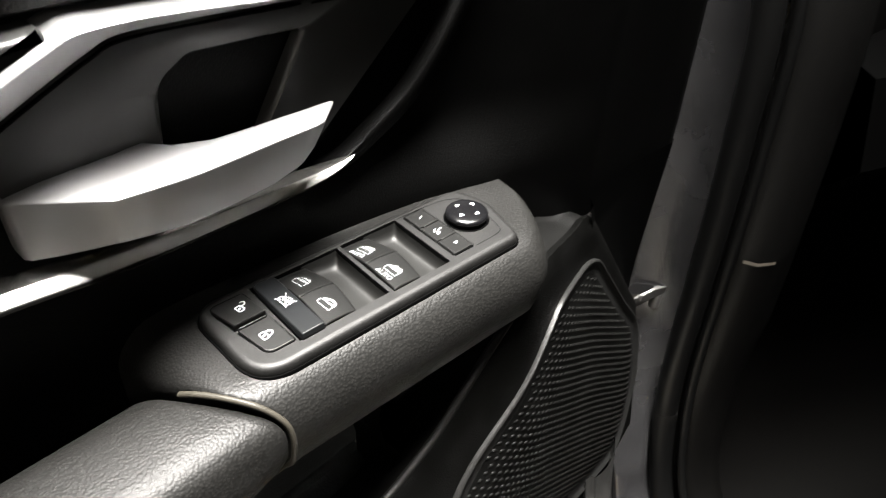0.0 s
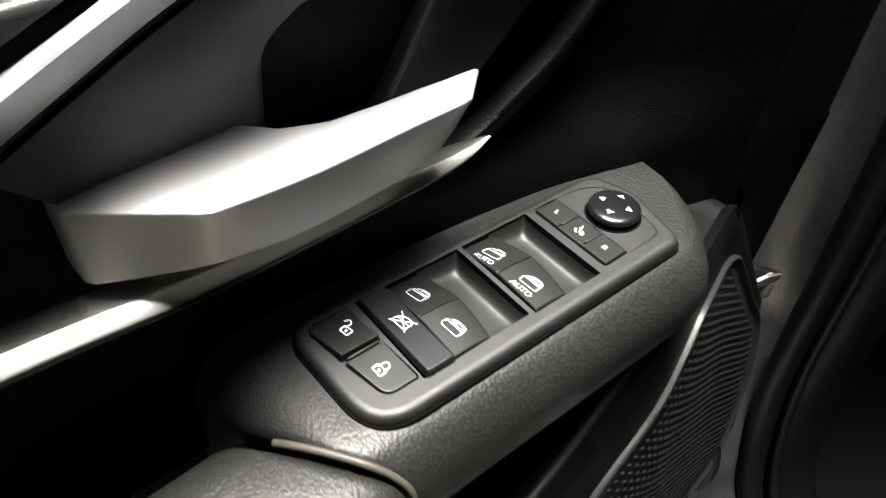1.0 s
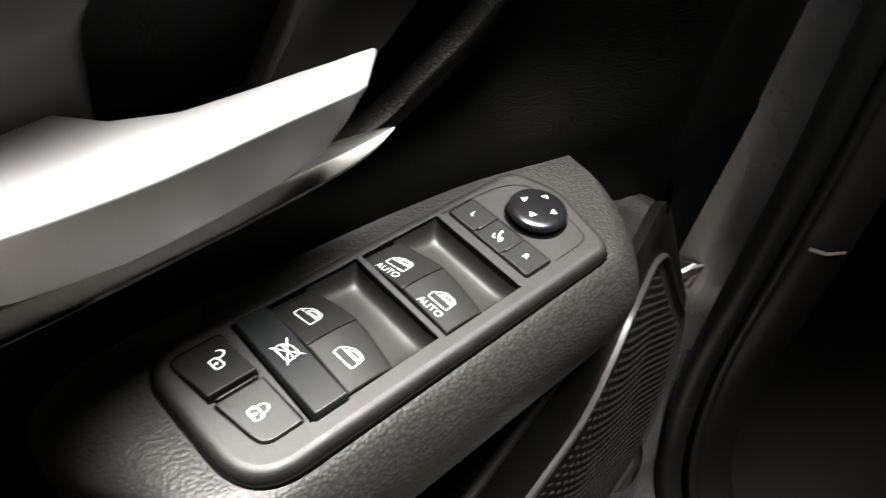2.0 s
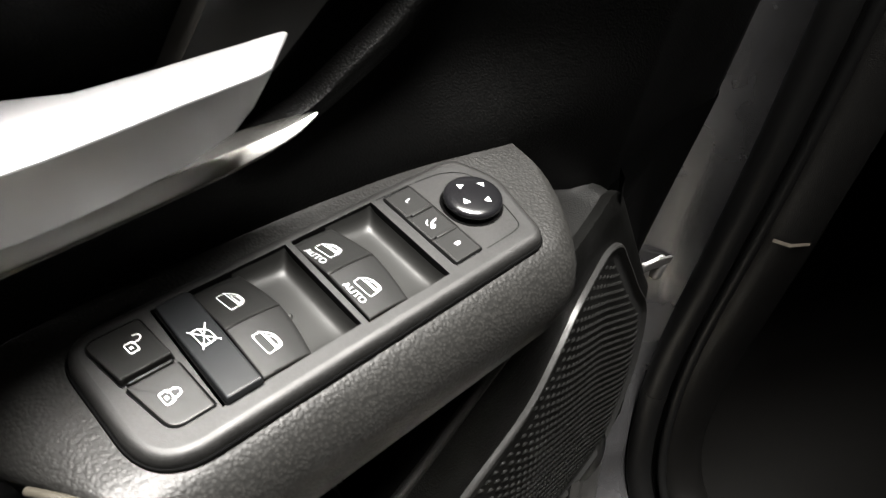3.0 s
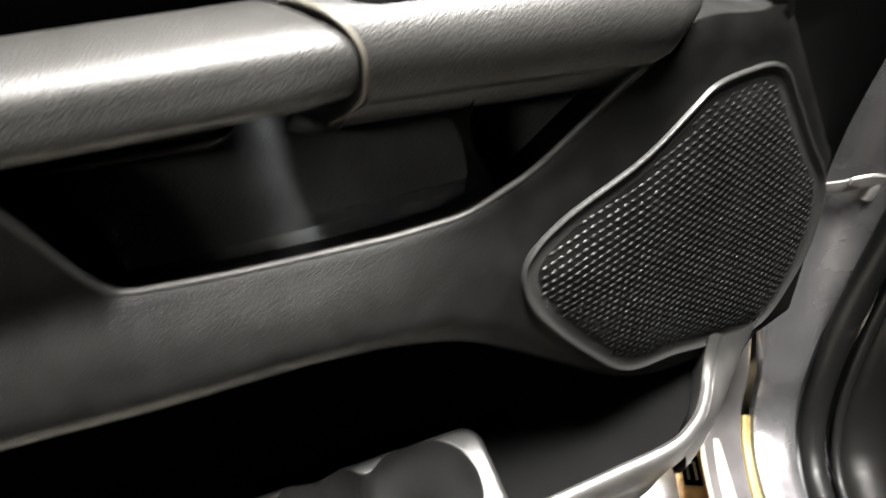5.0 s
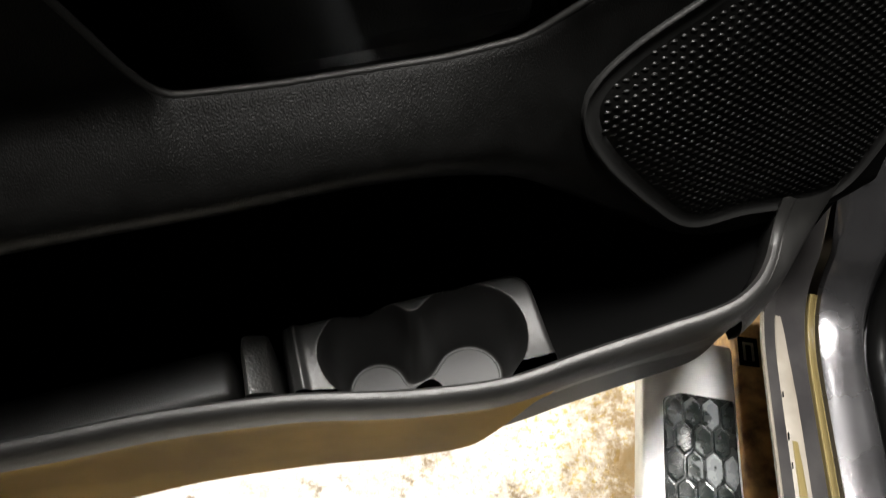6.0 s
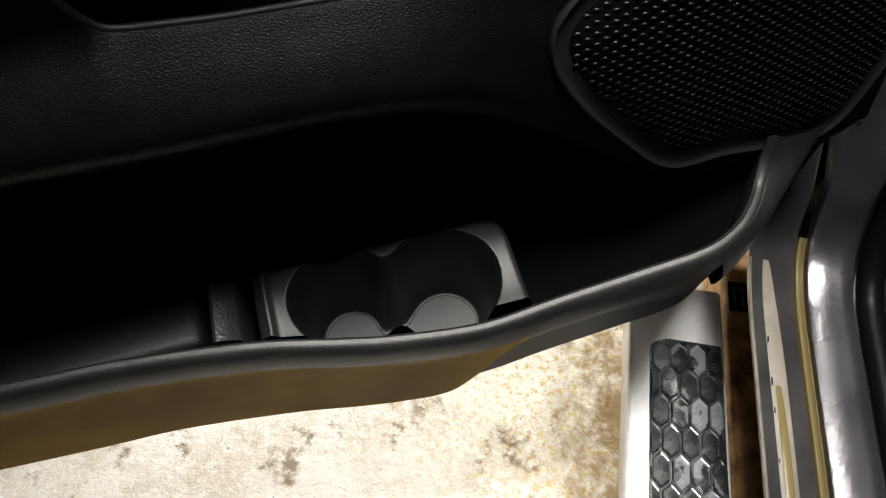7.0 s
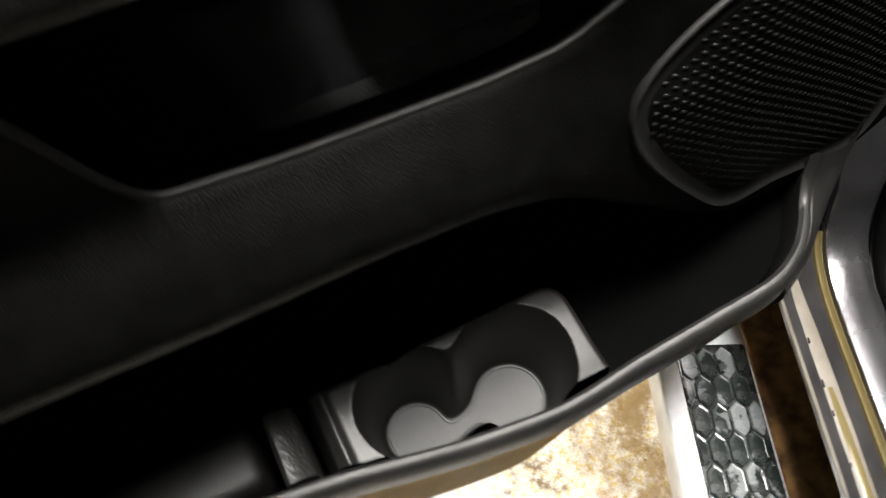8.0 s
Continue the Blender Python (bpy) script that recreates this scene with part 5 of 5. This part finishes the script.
# Reaches far outward behind the door to block light at the hinge gap.
part("fender", grid([[body(0.33 + 0.02 * k, q, z) for q in np.linspace(-0.32, 0.35, 12)] for k, z in enumerate(np.linspace(0.42, 1.3, 8))]), PAINT, truck, "front fender skin, stretched unseen to block light")
rail = box_bm((-1.6, 0.092, 0.18), (0.8, 0.26, 0.30), 0.01)
for v in rail.verts:
    v.co = body(v.co.x, v.co.y, v.co.z)
tag = box_bm((0.112, 0.094, 0.3005), (0.160, 0.122, 0.304), 0.0008)
bars = [box_bm((p0, q0, 0.304), (p1, q1, 0.3048), 0.0002) for p0, p1, q0, q1 in ((0.120, 0.150, 0.1000, 0.1035), (0.120, 0.150, 0.1120, 0.1155), (0.146, 0.150, 0.1035, 0.1120))]
for bm in (tag, *bars):
    for v in bm.verts:
        v.co = body(v.co.x, v.co.y, v.co.z)
plate_tag = part("underbody_label", tag, VOID, truck, "small black label with pale marks")
for bm in bars:
    part("print_bar", bm, SEALER, plate_tag)
part("frame_rail", rail, RUST, truck, "rusty brown frame rail under the body")

# check strap between door and pillar
strap = thing("door_check_strap", "zinc plated steel door check strap at the hinge pillar", "door check", (0.43, 0.04, 0.775))
part("arm_plate", sweep(spline([(0.375, 0.07, 0.770), (0.41, 0.053, 0.776), (0.44, 0.038, 0.783), (0.462, 0.026, 0.793), (0.486, 0.018, 0.800)], 14), [(-0.0015, -0.008), (0.0015, -0.008), (0.0025, 0.0), (0.0015, 0.008), (-0.0015, 0.008)]), STEEL, strap, "stamped steel arm")
part("hook", stack(round_poly([(-0.012, -0.004), (0.018, -0.007), (0.034, -0.002), (0.030, 0.006), (0.010, 0.009), (-0.010, 0.006)], 0.004, 4), [(0, -0.0015), (0, 0.0015), (0.001, 0.0025)], lambda u, v, h: Vector((0.455 + u * 0.86, 0.027 - u * 0.4 - h - 0.002, 0.797 + v + u * 0.15)), True), STEEL, strap, "curved steel hook plate")
part("pivot", stack(circle(0.008, 18), [(0, -0.012), (0, 0.008), (0.001, 0.010), (0.003, 0.0105)], lambda u, v, h: Vector((0.475 + u, 0.020 + v, 0.785 + h))), STEEL, strap, "round steel pivot")

clip = thing("trim_clip", "small bright steel clip at the speaker trim corner", "clip", (0.392, 0.0, 0.64))
part("clip_leaf", sweep(spline([(0.386, 0.000, 0.636), (0.390, -0.003, 0.645), (0.392, -0.004, 0.655), (0.390, -0.001, 0.664)], 10), [(-0.0025, -0.0006), (0.0025, -0.0006), (0.0025, 0.0006), (-0.0025, 0.0006)], side=(1, 0, 0)), STEEL, clip)
part("clip_foot", box_bm((0.384, -0.002, 0.628), (0.394, 0.024, 0.637), 0.0015), STEEL, clip)

# ---- running board ----
board = thing("running_board", "bright metal running board with black hexagon tread", "running board", body(0.0, 0.03, 0.25))


def board_put(u, v, h):
    return body(u, v, 0.330 + h)


part("rail", stack(round_poly([(-1.6, -0.052), (0.10, -0.052), (0.125, -0.02), (0.125, 0.0755), (-1.6, 0.0755)], [0.002, 0.03, 0.03, 0.01, 0.002], 6), [(0.004, -0.06), (0, -0.05), (0, -0.006), (0.0015, -0.002), (0.004, 0.0)], board_put, True), BOARD, board, "polished bright board shell")
pad = part("tread_pad", stack(round_poly([(-1.6, -0.024), (0.028, -0.024), (0.038, 0.0), (0.036, 0.0705), (-1.6, 0.0705)], [0.002, 0.014, 0.01, 0.004, 0.002], 5), [(0, -0.001), (0.0, 0.0012), (0.001, 0.002)], board_put), TREAD, board, "glossy wet black tread pad")


HEX = [(0.0232, 0.0), (0.0130, 0.0106), (-0.0130, 0.0106), (-0.0232, 0.0), (-0.0130, -0.0106), (0.0130, -0.0106)]


def hexagon(v):
    """A flat raised plate, cut where it meets the pad's edge."""
    rows = []
    for k, h in ((1.0, 0.001), (0.985, 0.0038), (0.91, 0.0052), (0.84, 0.0050)):
        rows.append([board_put(a * k, min(max(v + b * k, -0.0212), 0.0680) - v, h) for a, b in HEX])
    bm = grid(rows, close_cols=True)
    bm.verts.ensure_lookup_table()
    bm.faces.new([bm.verts[len(bm.verts) - 6 + j] for j in range(6)])
    return bm


shapes = {}
for i in range(18):
    for k in range(-1, 5):
        u = 0.010 - i * 0.0385
        v = -0.0105 + k * 0.0243 + (0.01215 if i % 2 else 0)
        if not -0.026 < v < 0.073:
            continue
        edge = k if v < -0.010 or v > 0.057 else "whole"
        if (edge, i % 2) not in shapes:
            shapes[edge, i % 2] = part("tread_cell", hexagon(v), CUPFACE, pad, smooth=False)
            cell = shapes[edge, i % 2]
        else:
            cell = shapes[edge, i % 2].copy()
            scene.collection.objects.link(cell)
        cell.matrix_basis = Matrix.Translation(FWD * u + INW * v)

# ---- ceiling lamp housings, unseen ----
def tube_lamp(place, ax, ay):
    lamp = thing("ceiling_lamp", "unseen lamp housing hung under the ceiling", "lamp", place, group="shop ceiling lamps")
    part("housing", box_bm((place[0] - ax, place[1] - ay, place[2] + 0.02), (place[0] + ax, place[1] + ay, place[2] + 0.07), 0.01), WALLPAINT, lamp)
    for dx in (-0.7 * ax, 0.7 * ax):
        part("hanger_rod", sweep([(place[0] + dx, place[1], place[2] + 0.06), (place[0] + dx, place[1], 2.99)], circle(0.004, 8), side=(0, 1, 0)), STEEL, lamp)
    return lamp


tube_lamp((0.08, 0.04, 2.9), 0.52, 0.29)
tube_lamp((-0.25, 3.4, 2.9), 0.62, 0.16)
# Housing at the added rear fill light.
tube_lamp((-2.5, -1.7, 2.8), 0.65, 0.12)
